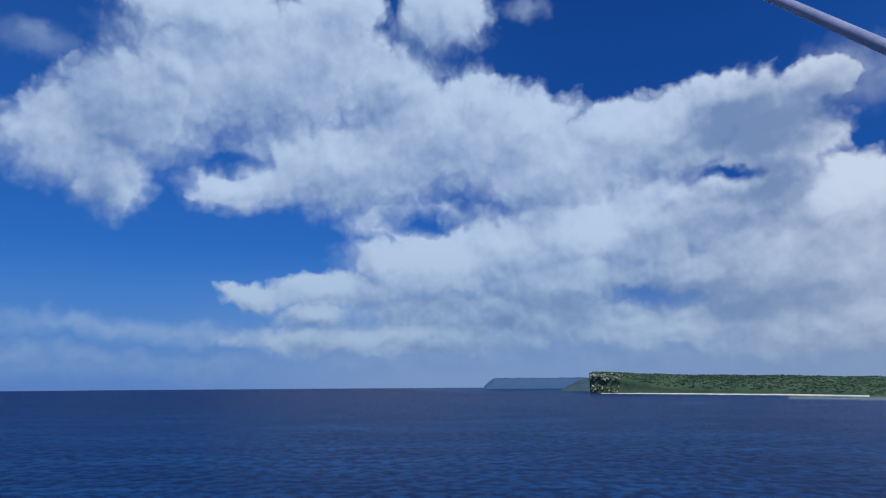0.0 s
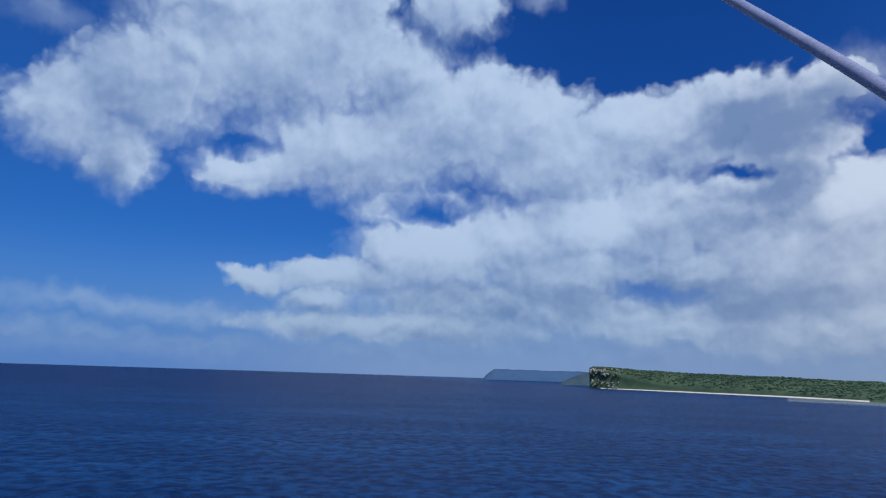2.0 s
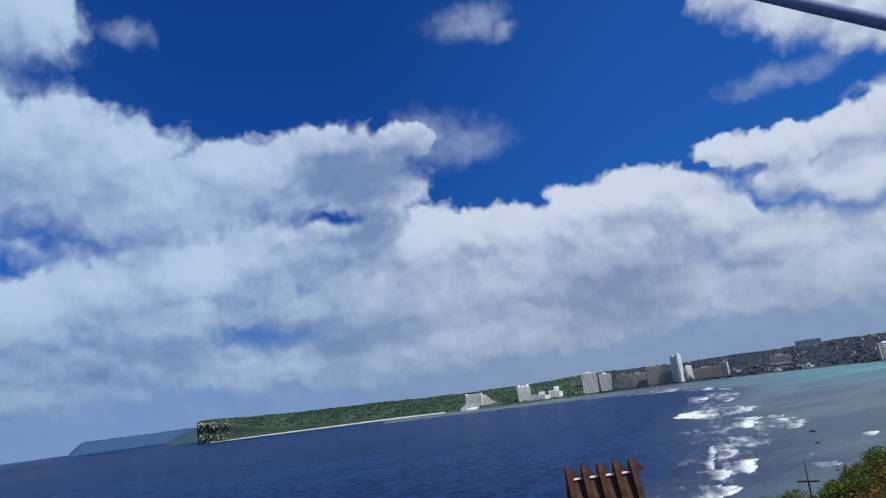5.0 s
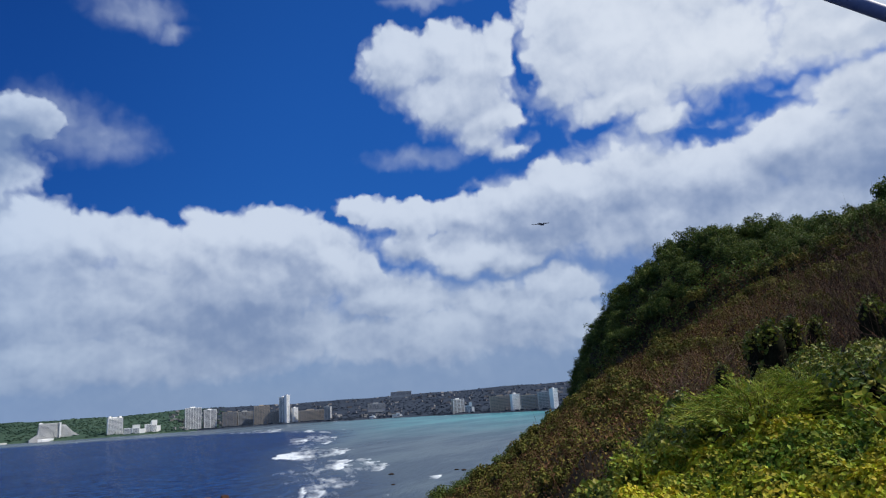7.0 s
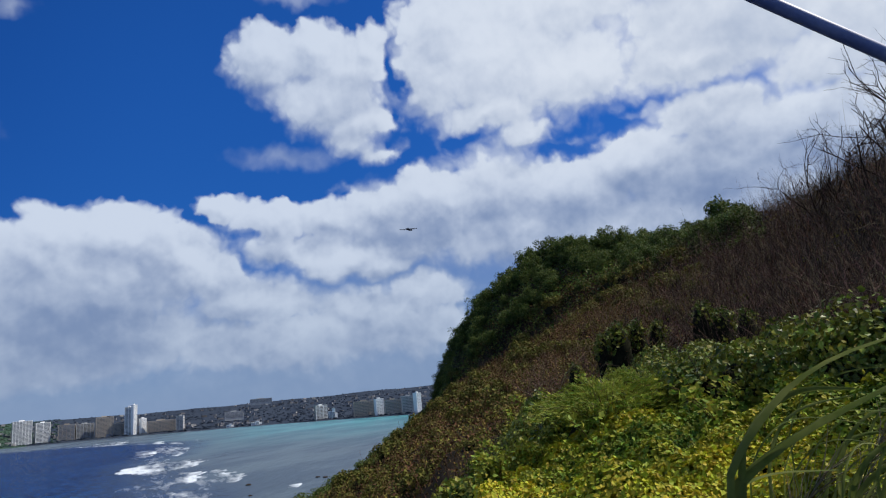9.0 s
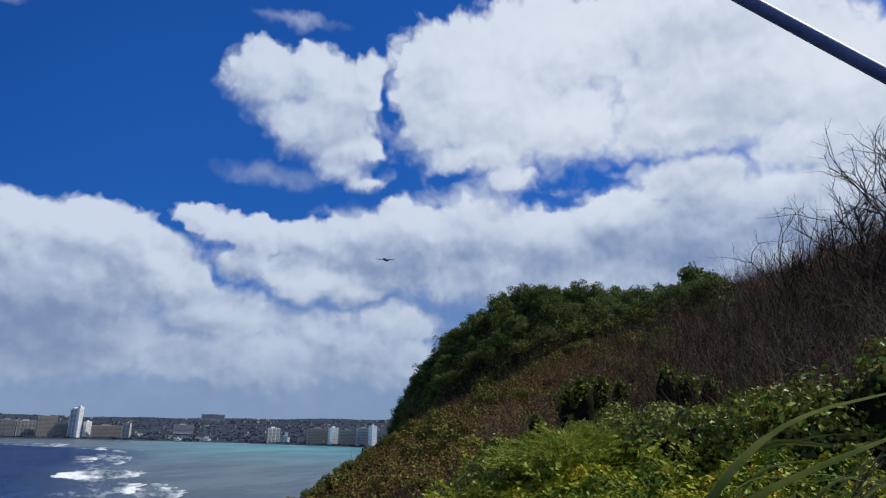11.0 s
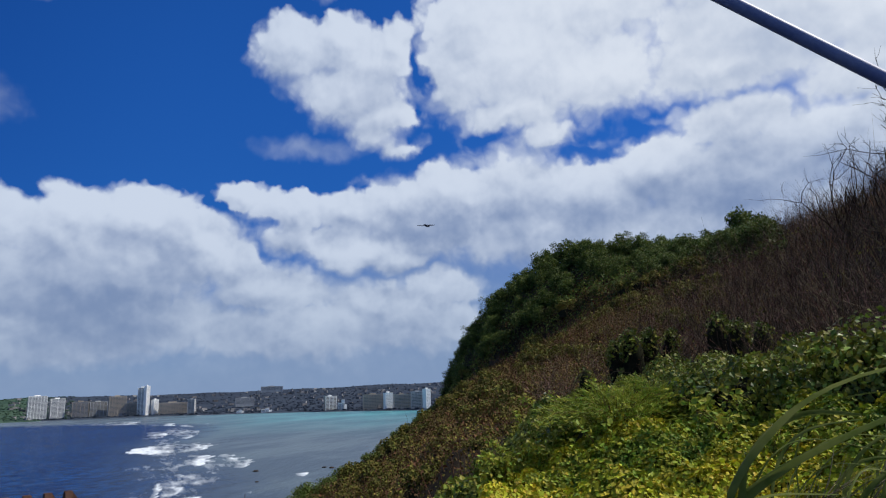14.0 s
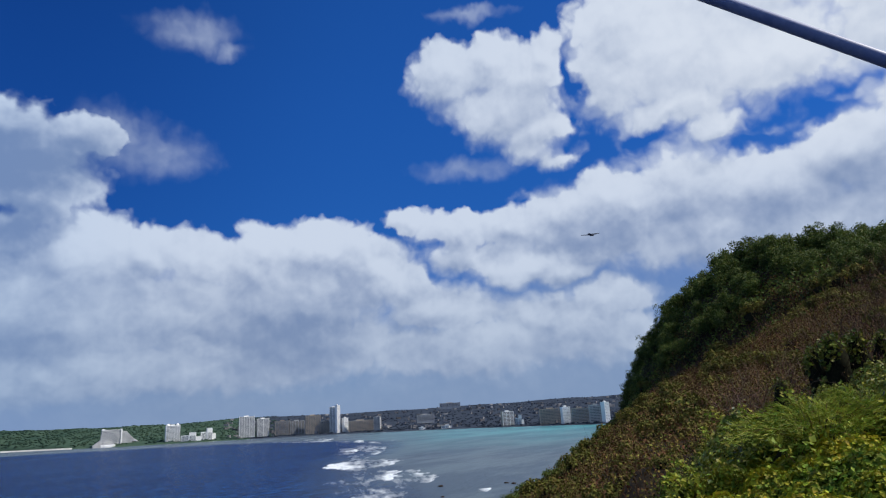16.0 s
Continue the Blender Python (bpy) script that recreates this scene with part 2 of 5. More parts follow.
def build_world():
    world = bpy.data.worlds.new("world")
    scene.world = world
    world.use_nodes = True
    world.node_tree.nodes.clear()
    n = Nodes(world.node_tree)
    sky = n.add("ShaderNodeTexSky", sky_type="NISHITA", sun_disc=False)
    sky.sun_elevation, sky.sun_rotation = radians(SUN_EL), radians(SUN_AZ)
    sky.air_density, sky.dust_density, sky.ozone_density = 1.0, 0.3, 2.0
    way = n.add("ShaderNodeTexCoord").outputs["Generated"]
    xyz = n.add("ShaderNodeSeparateXYZ")
    n.put(xyz.inputs[0], way)
    x, y, z = xyz.outputs
    az = n.math("MULTIPLY", n.math("ARCTAN2", x, y), 57.2958)
    el = n.math("MULTIPLY", n.math("ARCSINE", z), 57.2958)
    place = n.add("ShaderNodeCombineXYZ")
    n.put(place.inputs[0], az), n.put(place.inputs[1], el)
    group = cloud_group("cloud_field", CLOUDS_WEST + CLOUDS_LOW_WEST + CLOUDS_NORTH + CLOUDS_LOW_EAST + CLOUDS_EAST, GAPS)
    veil_group = cloud_group("veil_field", CLOUDS_THIN)

    def field(shift, group=group):
        node = n.add("ShaderNodeGroup", node_tree=group)
        n.put(node.inputs[0], n.vec("ADD", place.outputs[0], shift))
        return node.outputs[0]

    here, near_sun, above = field((0, 0, 0)), field((0.35, 0.75, 0)), field((0.9, 2.8, 0))
    veil = n.ramp(field((0, 0, 0), veil_group), -0.6, 1.9, 0.0, 0.46)
    # crisp heads, ragged soft undersides
    under = n.ramp(n.math("SUBTRACT", above, here), -0.5, 0.6)
    west = n.ramp(az, 5.0, 40.0, 0.22, 0.0)
    soft = n.math("ADD", n.math("MULTIPLY_ADD", under, 0.75, 0.22), west)
    edge = n.math("ADD", n.math("MULTIPLY", soft, -0.6), -0.05)
    cover = n.math("MAXIMUM", n.ramp(here, edge, n.math("ADD", edge, n.math("MULTIPLY_ADD", soft, 1.0, 0.28))), veil)
    relief = n.math("MULTIPLY_ADD", n.math("SUBTRACT", here, near_sun), 0.42, 0.66)
    shade = n.ramp(above, -0.6, 1.7, 0.22, -0.30)
    patchy = n.math("MULTIPLY_ADD", n.noise(place.outputs[0], 0.26, 4.0, 0.55).outputs["Fac"], 1.0, -0.48)
    sunny = n.math("MULTIPLY", n.ramp(az, 55.0, 100.0), n.ramp(el, 14.0, 24.0))
    light = n.math("ADD", n.math("ADD", relief, shade), n.math("MULTIPLY_ADD", sunny, 0.15, patchy))
    wobble = n.vec("MULTIPLY", n.vec("SUBTRACT", n.noise(place.outputs[0], 0.35, 3.0).outputs["Color"], (0.5, 0.5, 0.5)), (5.0, 4.0, 0.0))
    spot = n.vec("ADD", place.outputs[0], wobble)
    for a, e, w, h, much in TONES_WEST + TONES_NORTH + TONES_EAST:
        d = n.vec("LENGTH", n.vec("MULTIPLY_ADD", spot, (1 / w, 1 / h, 0), (-a / w, -e / h, 0)))
        light = n.math("ADD", light, n.ramp(d, 0.15, 1.45, much, 0.0))
    light = n.ramp(light, -0.42, 1.32)
    rise = n.ramp(el, 1.0, 16.0)
    east = n.ramp(az, 10.0, 45.0)
    white = n.mix(rise, n.mix(east, (3.3, 4.6, 6.6), (4.4, 5.3, 6.8)), n.mix(east, (4.6, 5.9, 8.0), (5.9, 6.7, 8.1)))
    grey = n.mix(rise, n.mix(east, (1.4, 2.4, 4.5), (2.0, 2.8, 4.5)), n.mix(east, (1.5, 2.5, 4.8), (1.9, 2.7, 4.6)))
    white = n.mix(sunny, white, (7.0, 7.6, 8.6))
    grey = n.mix(sunny, grey, (3.7, 4.5, 6.1))
    cloud = n.mix(light, grey, white)
    blue = n.mix(1.0, sky.outputs[0], n.mix(n.ramp(el, 6.0, 30.0), (0.072, 0.31, 0.80), (0.085, 0.40, 1.02)), "MULTIPLY")
    blue = n.mix(1.0, blue, n.mix(n.ramp(az, 24.0, 56.0), n.mix(n.ramp(az, -12.0, 15.0), (1.25, 1.06, 0.98), (0.70, 0.76, 0.82)), (1.25, 1.15, 1.08)), "MULTIPLY")
    low = n.mix(east, n.mix(n.ramp(az, -28.0, 0.0), (1.0, 2.2, 5.3), (1.9, 3.0, 5.5)), (2.2, 3.1, 4.9))
    blue = n.mix(n.ramp(el, 0.0, n.math("MULTIPLY_ADD", n.ramp(az, 55.0, 80.0), 10.0, 12.0), 0.95, 0.0), blue, low)
    out = n.mix(n.math("MULTIPLY", cover, n.ramp(el, -0.3, 3.5, 0.3, 1.0)), blue, cloud)
    back = n.add("ShaderNodeBackground")
    n.put(back.inputs[0], out)
    back.inputs[1].default_value = 0.1
    n.put(n.add("ShaderNodeOutputWorld").inputs[0], back.outputs[0])


build_world()
sun = new("sun", bpy.data.lights.new("sun", "SUN"))
sun.data.energy, sun.data.angle, sun.data.color = 4.6, radians(0.53), (1.0, 0.95, 0.87)
a, e = radians(SUN_AZ), radians(SUN_EL)
sun.matrix_world = look((0, 0, 300), (-300 * math.sin(a) * math.cos(e), -300 * math.cos(a) * math.cos(e), 300 - 300 * math.sin(e)))

# ---- materials ----
def material(name, rough=0.8, metal=0.0):
    mat = bpy.data.materials.new(name)
    mat.use_nodes = True
    n = Nodes(mat.node_tree)
    shader = mat.node_tree.nodes["Principled BSDF"]
    shader.inputs["Roughness"].default_value, shader.inputs["Metallic"].default_value = rough, metal
    return mat, n, shader


def mottled(name, dark, light, scale=1.0, rough=0.85, bump=0.3, spread=0.0, fine=8.0, gloss=0.05):
    """A surface in two tones with grain at two scales; spread varies it from piece to piece."""
    mat, n, shader = material(name, rough)
    shader.inputs["Specular IOR Level"].default_value = gloss
    where = n.add("ShaderNodeTexCoord").outputs["Object"]
    big = n.noise(where, scale, 5.0).outputs["Fac"]
    small = n.noise(where, scale * fine, 4.0).outputs["Fac"]
    fac = n.ramp(n.math("ADD", n.math("MULTIPLY", big, 0.65), n.math("MULTIPLY", small, 0.35)), 0.36, 0.64)
    colour = n.mix(fac, dark, light)
    if spread:
        rnd = n.add("ShaderNodeNewGeometry").outputs["Random Per Island"]
        hue = n.add("ShaderNodeHueSaturation")
        n.put(hue.inputs["Hue"], n.ramp(rnd, 0.0, 1.0, 0.5 - spread * 0.06, 0.5 + spread * 0.06))
        n.put(hue.inputs["Value"], n.math("MULTIPLY_ADD", n.math("FRACT", n.math("MULTIPLY", rnd, 7.31)), spread, 1.0 - spread * 0.5))
        n.put(hue.inputs["Color"], colour)
        colour = hue.outputs[0]
    n.put(shader.inputs["Base Color"], colour)
    if bump:
        node = n.add("ShaderNodeBump")
        node.inputs["Strength"].default_value = bump
        n.put(node.inputs["Height"], small)
        n.put(shader.inputs["Normal"], node.outputs[0])
    return mat


def leafy(name, dark, light, scale, spread=0.5, through_light=0.3, rough=0.55):
    """Leaves: two tones in patches, each leaf a little different, some light shining through."""
    mat = mottled(name, dark, light, scale, rough, 0.0, spread)
    n = Nodes(mat.node_tree)
    shader = mat.node_tree.nodes["Principled BSDF"]
    colour = shader.inputs["Base Color"].links[0].from_socket
    shader.inputs["Specular IOR Level"].default_value = 0.12
    thin = n.add("ShaderNodeBsdfTranslucent")
    n.put(thin.inputs[0], colour)
    both = n.add("ShaderNodeMixShader")
    both.inputs[0].default_value = through_light
    n.put(both.inputs[1], shader.outputs[0]), n.put(both.inputs[2], thin.outputs[0])
    n.put(mat.node_tree.nodes["Material Output"].inputs[0], both.outputs[0])
    return mat


def sea_water():
    mat, n, shader = material("sea_water", 0.12)
    where = n.add("ShaderNodeTexCoord").outputs["Object"]
    read = lambda name: n.add("ShaderNodeAttribute", attribute_name=name).outputs["Fac"]
    lagoon, sand, surf, depth = read("lagoon"), read("sand"), read("surf"), read("depth")
    streak = n.noise(n.vec("MULTIPLY", where, (0.004, 0.009, 0.0)), 1.0, 5.0, 0.6).outputs["Fac"]
    deep = n.mix(n.ramp(streak, 0.35, 0.7), (0.0020, 0.0190, 0.088), (0.0036, 0.0330, 0.130))
    # Lit and dark sides of the waves, painted into the deep water's colour.
    chop_shade = n.noise(n.vec("MULTIPLY", where, (0.13, 0.10, 0.0)), 1.0, 5.0, 0.66).outputs["Fac"]
    deep = n.mix(n.ramp(chop_shade, 0.42, 0.58), n.mix(1.0, deep, (0.45, 0.50, 0.58), "MULTIPLY"), n.mix(1.0, deep, (1.5, 1.35, 1.2), "MULTIPLY"))
    deep = n.mix(depth, deep, n.mix(1.0, deep, (0.30, 0.36, 0.60), "MULTIPLY"))
    patch = n.ramp(n.noise(n.vec("MULTIPLY", where, (0.006, 0.016, 0.0)), 1.0, 6.0, 0.65).outputs["Fac"], 0.40, 0.62)
    reef = n.mix(patch, (0.066, 0.092, 0.124), (0.100, 0.134, 0.162))
    turquoise = n.mix(n.ramp(streak, 0.38, 0.62), (0.058, 0.165, 0.200), (0.085, 0.25, 0.275))
    shallow = n.mix(sand, reef, turquoise)
    colour = n.mix(lagoon, deep, shallow)
    swash = n.add("ShaderNodeCombineXYZ")
    n.put(swash.inputs[0], n.vec("DOT_PRODUCT", where, (0.788, 0.616, 0.0)))
    n.put(swash.inputs[1], n.vec("DOT_PRODUCT", where, (0.616, -0.788, 0.0)))
    froth = n.noise(n.vec("MULTIPLY", swash.outputs[0], (0.035, 0.16, 0.0)), 1.0, 6.0, 0.66).outputs["Fac"]
    swirl = n.noise(n.vec("MULTIPLY", swash.outputs[0], (0.008, 0.045, 0.0)), 1.0, 5.0, 0.6).outputs["Fac"]
    broken = n.math("ADD", n.math("MULTIPLY_ADD", froth, 1.2, -0.60), n.math("MULTIPLY_ADD", swirl, 1.6, -0.80))
    foam = n.ramp(n.math("ADD", surf, n.math("MULTIPLY", broken, n.ramp(surf, 0.05, 0.35))), 0.26, 0.98)
    caps = n.ramp(n.noise(n.vec("MULTIPLY", where, (0.06, 0.13, 0.0)), 1.0, 5.0, 0.7).outputs["Fac"], 0.752, 0.80)
    foam = n.math("MAXIMUM", foam, n.math("MULTIPLY", caps, n.math("SUBTRACT", 0.8, lagoon), clamp=True))
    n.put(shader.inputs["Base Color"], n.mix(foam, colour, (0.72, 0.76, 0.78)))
    n.put(shader.inputs["Roughness"], n.math("MULTIPLY_ADD", foam, 0.6, 0.25))
    shader.inputs["Specular IOR Level"].default_value = 0.01
    shader.inputs["IOR"].default_value = 1.33
    wind = n.vec("MULTIPLY", where, (0.035, 0.085, 0.0))
    waves = n.math("ADD", n.noise(wind, 1.0, 6.0, 0.62).outputs["Fac"], n.math("MULTIPLY", n.noise(wind, 6.0, 4.0, 0.6).outputs["Fac"], 0.18))
    bump = n.add("ShaderNodeBump")
    n.put(bump.inputs["Strength"], n.math("MULTIPLY_ADD", lagoon, -0.55, 0.9))
    bump.inputs["Distance"].default_value = 6.0
    n.put(bump.inputs["Height"], waves)
    n.put(shader.inputs["Normal"], bump.outputs[0])
    return mat


M_SEA = sea_water()
# Canopy green with the haze of the distance mixed into both tones.
M_WOODS = mottled("hazed_forest_canopy", (0.030, 0.058, 0.042), (0.056, 0.092, 0.060), 0.008, 0.95, 0.2, fine=6.0)
# Greenery darkened for cloud shadow and blued for haze, all in the colour.
M_TOWN = mottled("hazed_town_greenery", (0.026, 0.035, 0.052), (0.038, 0.049, 0.068), 0.008, 0.95, 0.0, fine=8.0)
M_CLIFF = mottled("limestone_cliff", (0.15, 0.15, 0.13), (0.42, 0.41, 0.38), 0.06, 0.9, 0.6, fine=4.0)
M_SAND = mottled("beach_sand", (0.42, 0.41, 0.37), (0.56, 0.55, 0.51), 0.05, 0.9, 0.2)
# Brown earth taken almost to black so gaps between plants look shaded.
M_SOIL = mottled("shade_dark_soil", (0.010, 0.008, 0.005), (0.034, 0.023, 0.013), 0.35, 0.95, 0.6)
M_WHITE = mottled("white_render", (0.80, 0.79, 0.76), (0.88, 0.87, 0.84), 0.05, 0.8, 0.0)
M_BEIGE = mottled("beige_render", (0.36, 0.31, 0.26), (0.46, 0.40, 0.33), 0.05, 0.8, 0.0)
M_GREYWALL = mottled("grey_render", (0.36, 0.36, 0.36), (0.50, 0.50, 0.49), 0.05, 0.8, 0.0)
M_BROWNWALL = mottled("brown_render", (0.21, 0.16, 0.12), (0.28, 0.22, 0.17), 0.05, 0.8, 0.0)
M_PANE = mottled("window_glass", (0.10, 0.12, 0.14), (0.18, 0.20, 0.22), 0.08, 0.25, 0.0, gloss=0.5)

M_IVY = leafy("ivy_leaf", (0.092, 0.150, 0.015), (0.47, 0.43, 0.030), 0.5, 0.6, 0.18)
M_VINE = leafy("dark_vine_leaf", (0.030, 0.052, 0.012), (0.260, 0.280, 0.042), 0.9, 0.7, 0.15, 0.40)
M_FEATHER = leafy("feathery_leaf", (0.12, 0.18, 0.020), (0.33, 0.36, 0.048), 1.5, 0.6, 0.25)
M_CROWN = leafy("tree_leaf", (0.026, 0.048, 0.011), (0.150, 0.190, 0.036), 0.16, 0.6, 0.18)
M_DRYLEAF = leafy("dry_leaf", (0.034, 0.019, 0.009), (0.150, 0.090, 0.032), 0.12, 0.6, 0.12, 0.8)
M_OLIVE = leafy("olive_scrub_leaf", (0.062, 0.068, 0.014), (0.240, 0.196, 0.042), 0.22, 0.6, 0.15, 0.8)
M_STEM = mottled("dry_stem", (0.048, 0.026, 0.014), (0.200, 0.122, 0.058), 0.16, 0.9, 0.0, 0.7)
M_TWIG = mottled("weathered_twig", (0.055, 0.032, 0.022), (0.220, 0.150, 0.112), 1.5, 0.9, 0.0, 0.8)
M_BARK = mottled("dead_bark", (0.014, 0.010, 0.008), (0.050, 0.034, 0.026), 6.0, 0.9, 0.3)
M_BLADE = leafy("grass_blade", (0.10, 0.14, 0.018), (0.24, 0.25, 0.060), 2.0, 0.5, 0.45, 0.6)
# Near-black, for lumps that imitate the shade deep inside the shrubs.
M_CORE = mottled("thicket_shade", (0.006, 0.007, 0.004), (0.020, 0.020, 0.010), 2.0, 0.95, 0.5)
# The blue of the air in between is painted into this land's colour.
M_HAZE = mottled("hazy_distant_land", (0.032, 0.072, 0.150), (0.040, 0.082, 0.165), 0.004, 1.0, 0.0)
M_HOUSES = mottled("house_walls", (0.10, 0.10, 0.11), (0.30, 0.29, 0.28), 0.02, 0.85, 0.0, 0.9)
M_TIMBER = mottled("brown_timber", (0.040, 0.022, 0.017), (0.085, 0.046, 0.034), 3.0, 0.75, 0.3)
M_ROOF = mottled("brown_roofing", (0.060, 0.032, 0.026), (0.098, 0.054, 0.042), 2.0, 0.8, 0.3)
M_PLANE = mottled("dark_paint", (0.020, 0.022, 0.030), (0.035, 0.038, 0.050), 4.0, 0.5, 0.0)
M_TUBE = mottled("blue_grey_metal", (0.13, 0.16, 0.30), (0.19, 0.22, 0.36), 20.0, 0.5, 0.05, gloss=0.4)
# Base tones blued to imitate haze over the middle headland.
M_MIDHAZE = mottled("hazy_wooded_cliff", (0.030, 0.056, 0.080), (0.044, 0.074, 0.098), 0.02, 1.0, 0.3)
M_SEED = leafy("seed_head", (0.20, 0.17, 0.09), (0.36, 0.32, 0.20), 3.0, 0.4, 0.4)
# ---- ground plan ----
def polar(az, r, z=0.0):
    return (r * math.sin(radians(az)), r * math.cos(radians(az)), z)


def lattice(seed):
    return np.random.RandomState(seed).rand(256, 256)


LATTICE = lattice(7)


def value_noise(x, y, octaves=4, gain=0.5):
    """Smooth noise from 0 to 1 at arrays of places, one bump a unit."""
    x, y = np.asarray(x, float), np.asarray(y, float)
    total, amp, norm = np.zeros(np.broadcast(x, y).shape), 1.0, 0.0
    for k in range(octaves):
        px, py = x * 2 ** k + 17.3 * k, y * 2 ** k + 41.7 * k
        ix, iy = np.floor(px).astype(int), np.floor(py).astype(int)
        fx, fy = px - ix, py - iy
        fx, fy = fx * fx * (3 - 2 * fx), fy * fy * (3 - 2 * fy)
        g = lambda i, j: LATTICE[(ix + i) % 256, (iy + j) % 256]
        total += amp * ((g(0, 0) * (1 - fx) + g(1, 0) * fx) * (1 - fy) + (g(0, 1) * (1 - fx) + g(1, 1) * fx) * fy)
        norm += amp
        amp *= gain
    return total / norm


def grid_mesh(name, xyz, mat, close=False, attributes=()):
    """A sheet from an array of rows and columns of places."""
    rows, cols = xyz.shape[:2]
    idx = np.arange(rows * cols).reshape(rows, cols)
    nxt = np.roll(idx, -1, 1) if close else idx[:, 1:]
    cur = idx if close else idx[:, :-1]
    faces = np.stack([cur[:-1], cur[1:], nxt[1:], nxt[:-1]], -1).reshape(-1, 4)
    mesh = bpy.data.meshes.new(name)
    mesh.from_pydata(xyz.reshape(-1, 3).tolist(), [], faces.tolist())
    mesh.polygons.foreach_set("use_smooth", np.ones(len(faces), bool))
    for key, values in attributes:
        mesh.attributes.new(key, "FLOAT", "POINT").data.foreach_set("value", np.asarray(values, np.float32).ravel())
    mesh.materials.append(mat)
    return new(name, mesh)


# The near slope: skyline and the upper edge of its dry part, by azimuth.
AZ_S = [-180, -120, -60, 0, 28, 33, 36, 41, 50, 60, 65, 68, 70, 74, 75.6, 76.2, 77.7, 79.7, 83.8, 88, 92, 95, 99, 103, 108, 112, 115, 125, 150, 180]
EL_S = [-3, -12, -30, -32, -30, -24, -15, -13.5, -12.5, -11, -8, -6.2, -4.9, -2.0, -1.0, 0.6, 3.7, 6.6, 9.7, 11.0, 10.8, 10.5, 10.3, 11.0, 12.5, 13.6, 15.0, 17, 10, -3]
R_S = [40, 25, 14, 14, 15, 20, 30, 42, 42, 42, 50, 62, 76, 108, 128, 127, 125, 122, 114, 105, 100, 96, 90, 76, 52, 40, 34, 28, 35, 40]
EL_B = [-6, -14, -34, -36, -34, -28, -19, -17, -15, -13, -9, -7, -5.6, -2.6, -1.4, -0.9, 0.2, 1.3, 3.2, 5.4, 7.0, 8.0, 9.0, 9.9, 10.2, 10.6, 11.0, 11, 6, -6]
R_B = [20, 12, 7, 7, 8, 10, 15, 22, 25, 28, 40, 52, 64, 92, 108, 106, 100, 94, 86, 78, 72, 68, 62, 54, 36, 27, 22, 18, 20, 20]


def slope_height(az, r):
    """Height of the near ground at an azimuth and distance from the lookout."""
    az, r = np.asarray(az, float), np.asarray(r, float)
    get = lambda ys: np.interp(az, AZ_S, ys)
    rb, rs = get(R_B), get(R_S)
    zb, zs = EYE + rb * np.tan(np.radians(get(EL_B))), EYE + rs * np.tan(np.radians(get(EL_S)))
    foot = EYE - 1.62
    near = foot + (zb - foot) * np.clip(r / rb, 0, 1) ** np.where(zb > foot, 1.4, 0.8)
    far = zb + (zs - zb) * np.clip((r - rb) / (rs - rb), 0, 1) ** 0.8
    z = np.where(r < rb, near, far)
    drop = np.where((az > 78) | (az < -120), 0.12, 1.5)
    past = np.clip(r - rs, 0, None)
    z = z - np.where(drop < 1, 0.02 * past ** 1.25, np.minimum(past * drop, 75) * (0.8 + 0.2 * np.sin(az * 1.7)))
    x, y = r * np.sin(np.radians(az)), r * np.cos(np.radians(az))
    bumps = (value_noise(x * 0.22 + 50, y * 0.22 + 50) - 0.5) * np.clip(r / 12, 0, 1) * 0.9 + (value_noise(x * 0.05, y * 0.05) - 0.5) * np.clip(r / 60, 0, 1) * 2.0
    return np.maximum(z + bumps, -3.0)


def near_ground():
    az = np.concatenate([np.arange(-180, 20, 5.0), np.arange(20, 130, 0.75), np.arange(130, 180, 5.0)])
    r = np.concatenate([[0.0], np.geomspace(0.6, 420, 130)])
    A, R = np.meshgrid(az, r)
    Z = slope_height(A, R)
    xyz = np.stack([R * np.sin(np.radians(A)), R * np.cos(np.radians(A)), Z], -1)
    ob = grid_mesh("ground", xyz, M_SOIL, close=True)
    return tagged(ob, "brown earth of a steep overgrown headland slope, blackened for shade between plants", "ground", kind="structure")


near_ground()

# Coast of the bay: azimuth, distance of the waterline, elevation of the skyline, distance of the ridge.
COAST_AZ = [11.6, 12.2, 12.5, 13.5, 16, 19, 22, 25, 28, 32, 36, 39, 44, 48, 52, 57, 62, 66, 70, 74, 80, 88]
COAST_R = [3560, 3480, 3440, 3400, 3290, 3160, 3030, 2930, 2830, 2600, 2450, 2390, 2330, 2300, 2270, 2120, 2020, 1890, 1780, 1670, 1560, 1450]
RIDGE_EL = [0.45, 0.9, 1.0, 1.0, 0.88, 0.73, 0.66, 0.62, 0.60, 0.45, 0.38, 0.42, 0.55, 0.52, 0.50, 0.54, 0.56, 0.58, 0.66, 0.74, 0.8, 0.8]
RIDGE_R = [3600, 3530, 3480, 3460, 3480, 3420, 3350, 3250, 3200, 3250, 3350, 3450, 3600, 3800, 3950, 4050, 4100, 4100, 4100, 4100, 4100, 4100]
SHORE_Z = [2, 3, 3, 3, 3, 3, 3, 3, 3, 3, 4, 4, 4, 4, 4, 4, 4, 4, 4, 4, 4, 4]


def coast(az, ys):
    return np.interp(az, COAST_AZ, ys)


